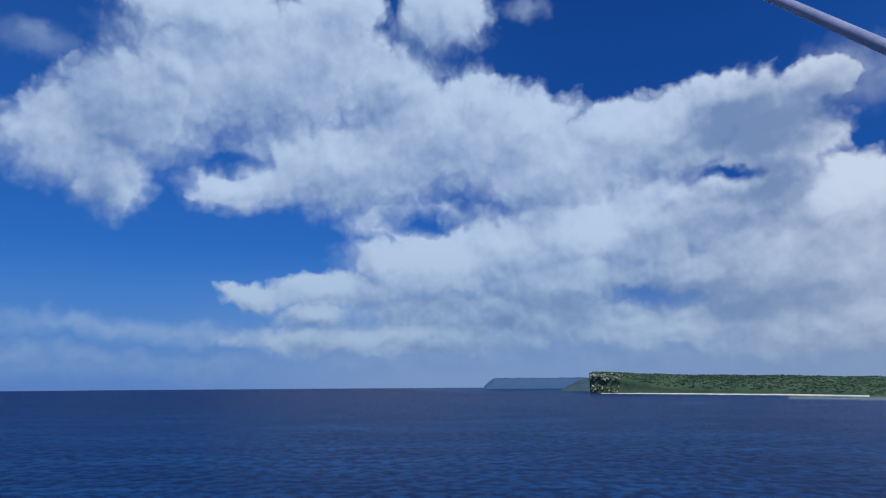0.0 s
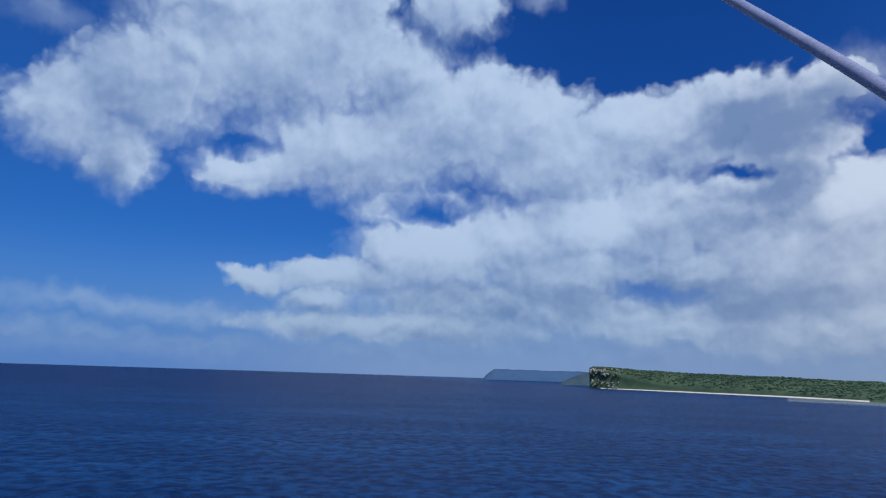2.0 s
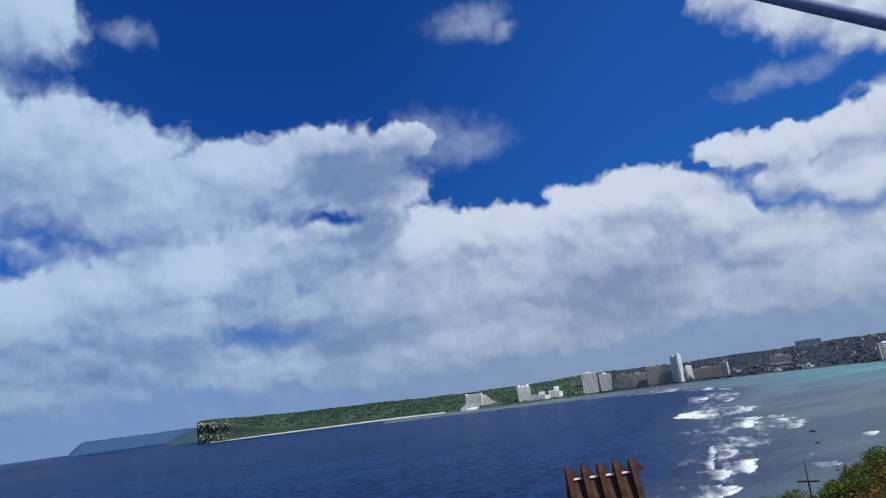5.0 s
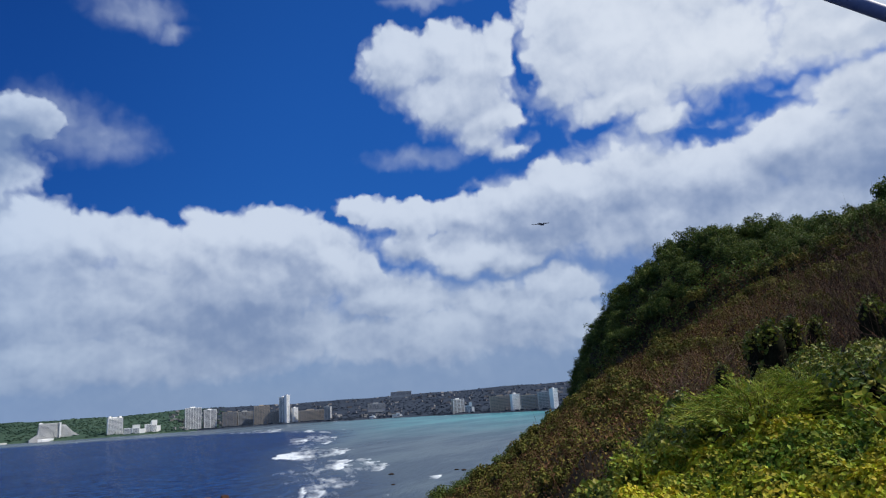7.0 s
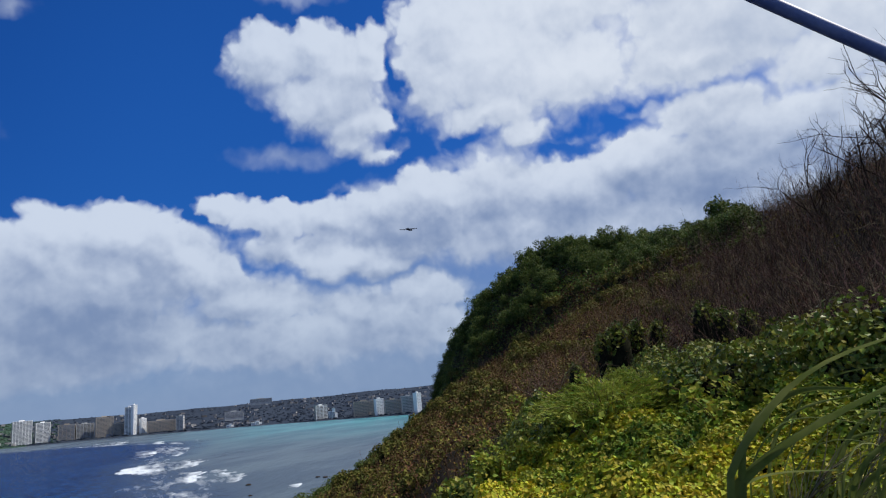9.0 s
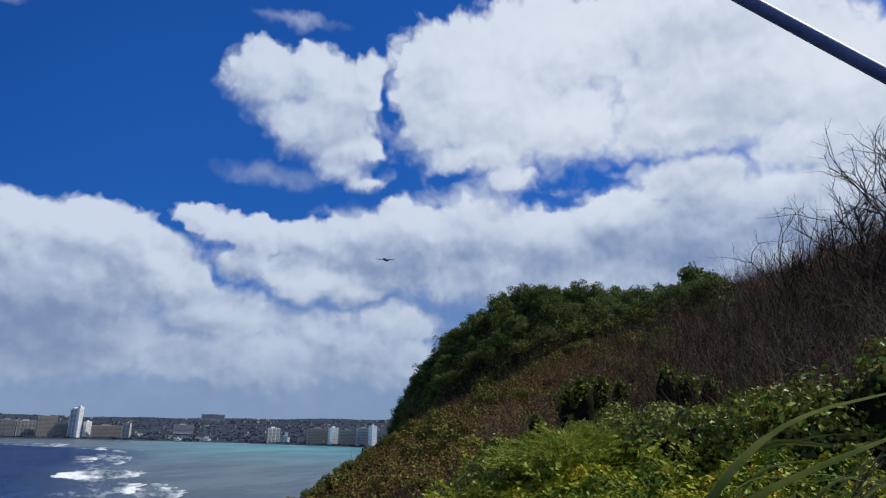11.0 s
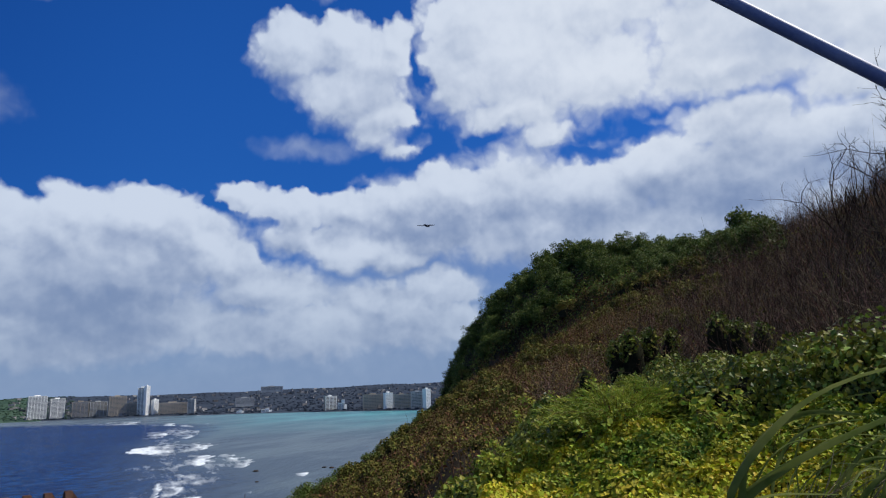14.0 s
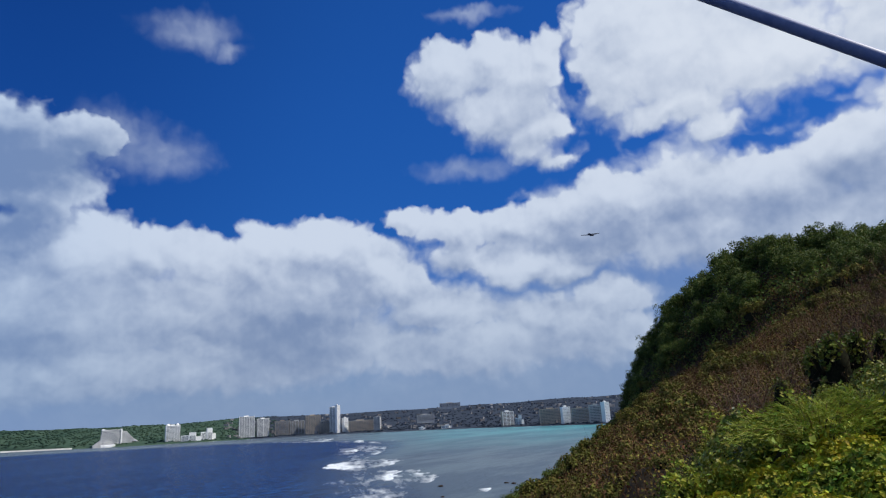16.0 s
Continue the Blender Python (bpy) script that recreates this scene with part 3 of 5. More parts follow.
def bay_height(az, r):
    """Height of the land round the bay."""
    r0, r1 = coast(az, COAST_R), coast(az, RIDGE_R)
    z1 = EYE + r1 * np.tan(np.radians(coast(az, RIDGE_EL)))
    u = (r - r0) / (r1 - r0)
    steep = np.interp(az, [11, 14, 20, 30, 38, 46], [0.10, 0.12, 0.45, 0.6, 0.9, 1.25])
    z = 3.5 * np.clip(u * (r1 - r0) / 25, -1, 1) + (z1 - 3.5) * np.clip((u - 0.02) / 0.98, 0, 1) ** steep
    z = np.where(u > 1, z1 - (r - r1) * 0.01, z)
    x, y = r * np.sin(np.radians(az)), r * np.cos(np.radians(az))
    lump = (value_noise(x * 0.006, y * 0.006, 5) - 0.5) * 18 * np.clip(u * 6, 0, 1) * np.clip((1.15 - u) * 6, 0.25, 1)
    return np.where(u < 0, np.maximum(-4, u * 60), z + lump)


def bay_land(name, label, az0, az1, mat):
    az = np.arange(az0, az1, 0.16)
    v = np.concatenate([[-0.03, -0.01], np.linspace(0.0, 1.0, 60), np.linspace(1.05, 1.3, 5)])
    A, V = np.meshgrid(az, v)
    R = np.minimum(coast(A, COAST_R) + V * (coast(A, RIDGE_R) - coast(A, COAST_R)), 4900)
    Z = bay_height(A, R)
    xyz = np.stack([R * np.sin(np.radians(A)), R * np.cos(np.radians(A)), Z], -1)
    return tagged(grid_mesh(name, xyz, mat), label, "land", kind="structure")


bay_land("wooded_coast", "low wooded coastal plateau beside the sea", 12.3, 45.01, M_WOODS)
bay_land("town_hillside", "built-up hillside behind the hotels, shadow and haze in its colour", 44.9, 90, M_TOWN)

# Reef edge, from the foot of the headland out across the bay, as x, y.
REEF = [(-600, 40), (-120, 120), (30, 160), (82, 178), (127, 180), (200, 190), (266, 205), (330, 262), (480, 385), (640, 505), (800, 590), (950, 675), (1090, 790), (1190, 960), (1250, 1120), (1270, 1330), (1190, 1560), (1050, 1850)]


def reef_side(x, y):
    """Signed distance from the reef's edge: positive over the lagoon."""
    best = np.full(x.shape, 1e9)
    sign = np.ones(x.shape)
    for (x0, y0), (x1, y1) in zip(REEF, REEF[1:]):
        dx, dy = x1 - x0, y1 - y0
        t = np.clip(((x - x0) * dx + (y - y0) * dy) / (dx * dx + dy * dy), 0, 1)
        d = np.hypot(x - x0 - t * dx, y - y0 - t * dy)
        s = np.where((y - y0) * dx - (x - x0) * dy > 0, -1.0, 1.0)
        sign = np.where(d < best, s, sign)
        best = np.minimum(best, d)
    return best * sign


# Washes of the breaking waves: azimuth, dip below the horizon, half width and half depth, in degrees; how white, and
# whether the front lies on the near or (minus) on the far side.
WASHES = [
    (52.73, -2.55, 0.76, 0.27, 0.75), (54.35, -2.58, 1.23, 0.50, 0.55), (52.56, -3.68, 1.69, 0.36, -0.95), (55.22, -3.60, 1.51, 0.36, 0.55), (55.61, -4.63, 1.22, 0.40, 0.85),
    (57.94, -5.01, 1.96, 0.62, 0.62), (52.80, -7.00, 0.37, 0.78, 0.80), (53.85, -6.72, 0.93, 0.35, 0.65), (54.98, -7.76, 1.30, 0.52, 0.90), (53.00, -8.10, 1.39, 0.43, 0.80), (60.12, -8.05, 1.29, 0.30, 0.60),
    (59.50, -7.28, 0.65, 0.13, 0.60), (63.81, -6.17, 0.45, 0.13, 0.70), (64.96, -7.28, 0.40, 0.21, 0.80), (56.71, -6.09, 0.65, 0.18, 0.50), (50.04, -1.52, 1.42, 0.14, 0.50), (54.01, -5.81, 0.65, 0.26, 0.50), (53.74, -1.80, 0.38, 0.14, 0.80),
    (52.0, -9.3, 2.4, 0.6, 0.8),
]


def sea():
    az = np.concatenate([np.arange(-180, -50, 5.0), np.arange(-50, 15, 0.8), np.arange(15, 80, 0.19), np.arange(80, 180, 4.0)])
    r = np.concatenate([np.geomspace(60, 2600, 260), np.geomspace(2640, 4950, 40)])
    A, R = np.meshgrid(az, r)
    x, y = R * np.sin(np.radians(A)), R * np.cos(np.radians(A))
    wob = (value_noise(x * 0.012, y * 0.012, 5, 0.6) - 0.5)
    d = reef_side(x + wob * 50, y + wob * 34)
    inside = ((A > 27) | (R < 420)) & (A > -30)
    lagoon = np.clip(d / 110 + 0.38, 0, 1) ** 1.3 * inside
    surfline = np.interp(R, [60, 250, 400, 900, 1400, 2000], [14, 20, 44, 46, 16, 5])
    breaks = value_noise(x * 0.010 + 9, y * 0.010, 3)
    E = -np.degrees(np.arctan2(EYE, R))
    surf = np.exp(-((d - surfline * 0.45) / (surfline * 0.75)) ** 2) * np.interp(breaks, [0.30, 0.52], [0.3, 1.0]) * np.interp(R, [240, 330, 1200, 1400], [1.0, 0.62, 0.62, 0.8])
    # long breakers rolling over the flat
    roll = np.abs(((d + wob * 60) / np.interp(R, [200, 600, 1500], [30, 55, 90])) % 1.0 - 0.5)
    surf = np.maximum(surf, np.exp(-(roll / 0.07) ** 2) * np.clip(1 - d / np.interp(R, [200, 500, 1500], [50, 210, 170]), 0, 1) * (d > 0) * np.interp(value_noise(x * 0.02, y * 0.02, 3), [0.45, 0.7], [0.0, 0.9]))
    surf = surf * np.where((R > 300) & (A < 61), 0.8, 1.0)
    surf = np.maximum(surf, 0.42 * np.exp(-((d + 40 * wob - 18) / 30) ** 2) * np.interp(R, [280, 360, 1150, 1350], [0, 1, 1, 0]))
    # washes of broken waves, each sharp at its front and fading behind
    surf = surf * np.interp(R, [290, 340, 1150, 1350], [1.0, 0.78, 0.55, 1.0])
    ragged = value_noise(x * 0.06, y * 0.06 + 30, 4, 0.6) - 0.5
    for az0, el0, w, h, much in WASHES:
        s, t = ((A - az0 + wob * 0.9) / w + ragged * 1.3) * np.sign(much), (E - el0 + wob * 0.35) / h + ragged * 1.1
        front = 1 - s - 0.8 * t * t
        wash = np.clip(front / 0.12, 0, 1) * (0.45 * np.exp(-(front / 0.22) ** 2) + 0.75 * np.exp(-(np.clip(front, 0, None) / 2.0) ** 2)) * np.clip((1.1 - np.abs(t)) / 0.4, 0, 1)
        surf = np.maximum(surf, np.minimum(wash * abs(much) * 1.2, 1.0))
    surf = surf * inside
    surf = np.where(R > 1800, surf * 0.7, surf)
    shore = R - coast(np.clip(A, 11.6, 88), COAST_R)
    surf = np.maximum(surf, np.exp(-((shore + 8) / 9) ** 2) * ((A > 12) & (A < 80)) * np.interp(value_noise(x * 0.004, y * 0.004, 3), [0.3, 0.6], [0.1, 0.6]))
    sand = np.clip((R - 780 + 260 * (value_noise(x * 0.003, y * 0.008, 4) - 0.5)) / 700, 0, 1) * np.interp(A, [52, 62, 70], [0.0, 0.7, 1.0])
    rim = np.clip((R - 3600) / 1350, 0, 1)
    xyz = np.stack([x, y, 26.0 * rim], -1)
    ob = grid_mesh("sea", xyz, M_SEA, True, (("lagoon", lagoon), ("surf", surf), ("sand", sand), ("depth", np.clip((-d - 250) / 1400, 0, 1) * np.interp(A, [-20, 45], [1.0, 0.7]))))
    return tagged(ob, "deep blue sea with white surf along a pale reef flat", "water", kind="structure")


sea()


def beach(az0, az1, name="beach"):
    """A strip of pale coral sand along the waterline."""
    az = np.arange(az0, az1, 0.12)
    r0 = coast(az, COAST_R)
    wide = 5 + 7 * value_noise(az * 1.3, az * 0 + 4, 3)
    rows = [np.stack([r * np.sin(np.radians(az)), r * np.cos(np.radians(az)), np.full(len(az), z)], -1) for r, z in ((r0 - wide * 0.7, 0.05), (r0 - 2, 1.6), (r0 + wide * 0.4, 3.6), (r0 + wide, 4.4))]
    tagged(grid_mesh(name, np.array(rows), M_SAND), "narrow pale sand beach at the foot of the woods", "beach", kind="structure")


beach(13.2, 32.4)

# ---- plants of the slope ----
RNG = np.random.RandomState(11)


def mesh_of(name, verts, faces, mat, smooth=False):
    """A mesh from arrays of places and of faces with equal corner counts."""
    verts, faces = np.asarray(verts, np.float32), np.asarray(faces, np.int32)
    count, corners = faces.shape
    mesh = bpy.data.meshes.new(name)
    mesh.vertices.add(len(verts)), mesh.loops.add(count * corners), mesh.polygons.add(count)
    mesh.vertices.foreach_set("co", verts.ravel())
    mesh.loops.foreach_set("vertex_index", faces.ravel())
    mesh.polygons.foreach_set("loop_start", np.arange(0, count * corners, corners, dtype=np.int32))
    mesh.polygons.foreach_set("use_smooth", np.full(count, smooth))
    mesh.update(calc_edges=True)
    mesh.materials.append(mat)
    return mesh


def unit(v):
    return v / np.maximum(np.linalg.norm(v, axis=-1, keepdims=True), 1e-9)


SPRAY_V = np.array([(-0.34, 0, 0), (0.30, 0.08, 0.05), (0.42, 0.92, -0.08), (-0.22, 1.0, 0.0)], float)
SPRAY_F = np.array([(0, 1, 2, 3)])
LEAF_V = np.array([(0, 0, 0), (0, 0.52, -0.07), (-0.40, 0.40, 0.05), (0.40, 0.40, 0.05), (0, 1, -0.16)], float)
LEAF_F = np.array([(0, 3, 1), (0, 1, 2), (1, 3, 4), (1, 4, 2)])
KITE_V = np.array([(0, 0, 0), (0.42, 0.42, 0.08), (0, 1, -0.12), (-0.42, 0.42, 0.08)], float)
KITE_F = np.array([(0, 1, 2), (0, 2, 3)])


def leaves_mesh(name, pos, normal, size, mat, shape=(LEAF_V, LEAF_F)):
    """Many small leaves, each with its own place, normal and size."""
    v, f = shape
    n = unit(normal)
    side = unit(np.cross(n, RNG.normal(size=n.shape)))
    ahead = np.cross(n, side)
    local = v[None] * size[:, None, None]
    verts = pos[:, None] + local[..., :1] * side[:, None] + local[..., 1:2] * ahead[:, None] + local[..., 2:] * n[:, None]
    faces = f[None] + (np.arange(len(pos)) * len(v))[:, None, None]
    return mesh_of(name, verts.reshape(-1, 3), faces.reshape(-1, f.shape[1]), mat)


def stems_mesh(name, base, way, length, thick, mat, bend=0.25, steps=3):
    """Thin tapered three-sided stems that bend a little."""
    n = len(base)
    way = unit(way)
    side = unit(np.cross(way, RNG.normal(size=way.shape)))
    third = np.cross(way, side)
    rings = []
    for k in range(steps):
        u = k / (steps - 1)
        centre = base + way * (length * u)[:, None] + side * (length * bend * u * u)[:, None]
        rad = (thick * (1 - 0.8 * u))[:, None]
        for a in range(3):
            rings.append(centre + side * rad * math.cos(a * 2.094) + third * rad * math.sin(a * 2.094))
    verts = np.stack(rings, 1)
    faces = []
    for k in range(steps - 1):
        for a in range(3):
            i, j = k * 3 + a, k * 3 + (a + 1) % 3
            faces.append((i, j, j + 3, i + 3))
    faces = np.array(faces)[None] + (np.arange(n) * steps * 3)[:, None, None]
    return mesh_of(name, verts.reshape(-1, 3), faces.reshape(-1, 4), mat, True)


def ground_at(x, y):
    az, r = np.degrees(np.arctan2(x, y)), np.hypot(x, y)
    return slope_height(az, r)


def scatter(count, az0, az1, r0, r1, power=2.0):
    """Random places on the slope; a lower power crowds them near the lookout."""
    az = RNG.uniform(az0, az1, count)
    r = (RNG.uniform(0, 1, count) * (r1 ** power - r0 ** power) + r0 ** power) ** (1 / power)
    z = slope_height(az, r)
    x, y = r * np.sin(np.radians(az)), r * np.cos(np.radians(az))
    return az, r, np.stack([x, y, z], -1)


def distance_to(az, el):
    """How far off the slope is seen at that elevation."""
    r = np.geomspace(2, 130, 400)
    e = np.degrees(np.arctan2(slope_height(np.full(400, az), r) - EYE, r))
    return float(r[np.argmax(e >= el)]) if (e >= el).any() else 100.0


# Upper edge of the green creepers, by azimuth, in metres from the lookout.
GREEN_AZ = np.array([30, 60, 70, 76, 82, 87, 92, 97, 102, 107, 112, 118, 130])
GREEN_R = np.array([4, 5, 6.5, 9.0, 11.6, 12.6, 12.0, 11.2, 10.2, 8.8, 7.8, 7, 7])


# Where the dry brush begins above them.
BRUSH_R = np.array([5, 6, 8.5, 11.5, 14.5, 19, 20.5, 18.5, 14.5, 12.0, 11, 10.5, 10.5])


def stuff(name, mesh, label, category):
    return tagged(new(name, mesh), label, category, kind="stuff")


def ivy():
    az, r, p = scatter(300000, 62, 118, 5.0, 14, 1.6)
    edge = np.interp(az, GREEN_AZ, GREEN_R) * (0.88 + 0.24 * value_noise(p[:, 0] * 0.5, p[:, 1] * 0.5, 3))
    cushion = lambda x, y: 0.85 * np.clip(value_noise(x * 0.8 + 3, y * 0.8, 2) - 0.40, 0, 1) + 0.60 * np.clip(value_noise(x * 2.4, y * 2.4, 2) - 0.34, 0, 1)
    h = cushion(p[:, 0], p[:, 1])
    # thinner in the hollows, where the ground, coloured dark for shade, shows
    keep = (r < edge) & (RNG.uniform(size=len(az)) < np.interp(h, [0.05, 0.22], [0.16, 1.0]))
    az, r, p, h = az[keep], r[keep], p[keep], h[keep]
    gx = (cushion(p[:, 0] + 0.06, p[:, 1]) - h) / 0.06
    gy = (cushion(p[:, 0], p[:, 1] + 0.06) - h) / 0.06
    p[:, 2] += h * RNG.uniform(0.35, 1.0, len(p)) ** 0.6 + RNG.uniform(0, 0.06, len(p))
    normal = np.stack([-gx, -gy, np.ones(len(p))], -1) + RNG.normal(size=p.shape) * 0.55
    size = RNG.uniform(0.036, 0.082, len(p)) * np.interp(r, [4, 8, 18], [0.8, 1.0, 1.15])
    stuff("creeper_leaves", leaves_mesh("creeper_leaves", p, normal, size, M_IVY), "dense yellow-green creeper leaves carpeting the near slope", "creeper")

    # taller dark vines between the creepers and the brush
    az, r, p = scatter(130000, 66, 120, 6, 23, 1.3)
    low = np.interp(az, GREEN_AZ, GREEN_R) * 0.92
    high = np.interp(az, GREEN_AZ, BRUSH_R) * (0.84 + 0.26 * value_noise(p[:, 0] * 0.5, p[:, 1] * 0.5, 3))
    heap = lambda x, y: 1.8 * np.clip(value_noise(x * 0.8 + 8, y * 0.8, 2) - 0.44, 0, 1) + 0.7 * np.clip(value_noise(x * 2.1, y * 2.1, 2) - 0.4, 0, 1)
    h = heap(p[:, 0], p[:, 1])
    keep = (r > low) & (r < high) & (h > 0.20) & ~((az > 86.5) & (az < 94) & (r < 15.5))
    az, r, p, h = az[keep], r[keep], p[keep], h[keep]
    gx, gy = (heap(p[:, 0] + 0.06, p[:, 1]) - h) / 0.06, (heap(p[:, 0], p[:, 1] + 0.06) - h) / 0.06
    p[:, 2] += h * RNG.uniform(0.4, 1.0, len(p)) ** 0.5 + RNG.uniform(0, 0.10, len(p))
    normal = np.stack([-gx, -gy, np.full(len(p), 0.7)], -1) + RNG.normal(size=p.shape) * 0.6
    stuff("vine_leaves", leaves_mesh("vine_leaves", p, normal, RNG.uniform(0.05, 0.11, len(p)), M_VINE), "tangled dark green vines climbing the slope", "creeper")


ivy()


def dry_scrub():
    az, r, p = scatter(20000, 58, 128, 11, 92, 1.2)
    edge = np.interp(az, GREEN_AZ, BRUSH_R) * (0.82 + 0.3 * value_noise(p[:, 0] * 0.4, p[:, 1] * 0.4, 3))
    top = np.where(az > 102, np.interp(az, AZ_S, R_S) * 1.05, np.interp(az, AZ_S, R_B) * 1.08)
    keep = (r > edge) & (r < top) & (RNG.uniform(size=len(az)) < np.interp(az, [74, 88], [0.35, 1.0]))
    r, p = r[keep], p[keep]
    p = np.repeat(p, 4, 0) + np.concatenate([RNG.normal(size=(len(p) * 4, 2)) * 0.22, np.zeros((len(p) * 4, 1))], 1)
    r = np.repeat(r, 4)
    way = np.stack([RNG.normal(size=len(p)) * 0.38, RNG.normal(size=len(p)) * 0.38, np.ones(len(p))], -1)
    side = np.degrees(np.arctan2(p[:, 0], p[:, 1]))
    length = RNG.gamma(4.0, 0.22, len(p)) * np.interp(side, [78, 92, 100], [0.55, 0.85, 1.35]) * np.interp(r, [12, 30, 80], [0.75, 1.0, 1.5])
    thick = RNG.uniform(0.004, 0.009, len(p)) * np.interp(r, [12, 80], [0.9, 2.4])
    p[:, 2] -= 0.05
    dark = (side > 93 + RNG.normal(size=len(p)) * 2.5) & (RNG.uniform(size=len(p)) < 0.88)
    grey = dark & (RNG.uniform(size=len(p)) < 0.40)
    dark &= ~grey
    stuff("thicket_stems", stems_mesh("thicket_stems", p[dark], way[dark], length[dark], thick[dark], M_BARK), "tangled dark twigs of a dry thicket", "dry brush")
    stuff("thicket_twigs", stems_mesh("thicket_twigs", p[grey], way[grey] * (1.9, 1.9, 1.0), length[grey], thick[grey] * 0.8, M_TWIG, 0.5), "weathered red-brown twigs of a dry thicket", "dry brush")
    dark |= grey
    p, way, length, thick = p[~dark], way[~dark], length[~dark], thick[~dark]
    stuff("dry_brush_stems", stems_mesh("dry_brush_stems", p, way, length, thick, M_STEM), "dense brown leafless brush stems on the slope", "dry brush")
    for name, mat, count, label, lift in (("dry_brush_leaves", M_DRYLEAF, 110000, "withered brown leaves clinging among the dry brush", 0.75), ("scrub_leaves", M_OLIVE, 110000, "dull olive scrub leaves among the dry brush", 0.5)):
        az, r, p = scatter(count, 56, 128, 11, 105, 1.2)
        edge = np.interp(az, GREEN_AZ, BRUSH_R) * 0.95
        patch = value_noise(p[:, 0] * 0.16 + (40 if mat is M_OLIVE else 0), p[:, 1] * 0.16, 3)
        keep = (r > edge) & (r < np.where(az > 102, np.interp(az, AZ_S, R_S) * 1.05, np.interp(az, AZ_S, R_B) * 1.15)) & (RNG.uniform(size=len(az)) < np.interp(az, [88, 96], [1.0, 0.18])) & (patch > (np.where(az < 80, 0.22, np.where(az < 93, 0.30, 0.48)) if mat is M_OLIVE else 0.30))
        r, p = r[keep], p[keep]
        p[:, 2] += RNG.uniform(0, 1, len(p)) ** 1.5 * lift
        normal = RNG.normal(size=p.shape) + (0, 0, 0.9)
        stuff(name, leaves_mesh(name, p, normal, RNG.uniform(0.05, 0.11, len(p)) * np.interp(r, [12, 40, 100], [0.8, 1.5, 3.2]), mat), label, "dry brush")


dry_scrub()


def undergrowth():
    az, r, p = scatter(60000, 74, 104, 45, 130, 1.6)
    keep = (r > np.interp(az, AZ_S, R_B) * 0.97) & (r < np.interp(az, AZ_S, R_S) * 1.03)
    p = p[keep]
    p[:, 2] += RNG.uniform(0, 1.3, len(p)) * value_noise(p[:, 0] * 0.3, p[:, 1] * 0.3, 2)
    stuff("undergrowth_leaves", leaves_mesh("undergrowth_leaves", p, RNG.normal(size=p.shape) + (0, 0, 0.8), RNG.uniform(0.16, 0.36, len(p)), M_CROWN, (SPRAY_V, SPRAY_F)), "dense dark green undergrowth on the wooded hill", "undergrowth")


undergrowth()


def part(name, mesh, parent, label=""):
    ob = new(name, mesh)
    ob.parent = parent
    return tagged(ob, label) if label else ob


def branch_mesh(name, pieces, mat):
    verts, faces = [], []
    for points, thick in pieces:
        pts = np.array(points)
        d = unit(np.gradient(pts, axis=0))
        side = unit(np.cross(d, (0.31, 0.77, 0.55)))
        third = np.cross(d, side)
        rad = (thick * np.linspace(1, 0.45, len(pts)))[:, None]
        at = len(verts) * 0 + sum(len(v) for v in verts)
        ring = np.stack([pts + rad * (side * math.cos(a) + third * math.sin(a)) for a in (0, 1.571, 3.142, 4.712)], 1)
        verts.append(ring.reshape(-1, 3))
        for k in range(len(pts) - 1):
            for a in range(4):
                faces.append((at + k * 4 + a, at + k * 4 + (a + 1) % 4, at + k * 4 + 4 + (a + 1) % 4, at + k * 4 + 4 + a))
    return mesh_of(name, np.concatenate(verts), faces, mat, True)


def lump_mesh(name, radius, height, mat, seed, rings=7, around=12):
    """An uneven dome that stands for the shade inside a thicket."""
    rnd = np.random.RandomState(seed)
    a = np.linspace(0, 2 * np.pi, around, endpoint=False)
    verts = []
    for k in range(rings):
        u = k / (rings - 1) * 0.5 * np.pi
        rad = radius * np.cos(u) * (1 + rnd.uniform(-0.2, 0.2, around)) + 0.01
        verts.append(np.stack([rad * np.cos(a), rad * np.sin(a), np.full(around, height * np.sin(u) - 0.15) + rnd.uniform(-0.05, 0.05, around)], -1))
    verts = np.concatenate(verts)
    i = np.arange(around)
    faces = np.concatenate([np.stack([k * around + i, k * around + (i + 1) % around, (k + 1) * around + (i + 1) % around, (k + 1) * around + i], -1) for k in range(rings - 1)])
    return mesh_of(name, verts, faces, mat, True)


def shell_points(count, radius, height, seed, lumps=9, squash=0.5):
    """Leaf places on a dome that is made of several lumps."""
    rnd = np.random.RandomState(seed)
    c = np.stack([rnd.uniform(-0.6, 0.6, lumps) * radius, rnd.uniform(-0.6, 0.6, lumps) * radius, rnd.uniform(0.2, 0.72, lumps) * height], -1)
    c[:, 2] *= 1 - 0.5 * (np.hypot(c[:, 0], c[:, 1]) / radius) ** 2
    s = rnd.uniform(0.3, 0.55, lumps) * min(radius, height * 1.2)
    k = rnd.randint(0, lumps, count)
    d = unit(rnd.normal(size=(count, 3)) + (0, 0, 0.35))
    p = c[k] + d * (s[k] * rnd.uniform(0.7, 1.08, count))[:, None] * (1, 1, 0.85)
    keep = p[:, 2] > -0.1
    return p[keep], d[keep] + rnd.normal(size=(keep.sum(), 3)) * squash


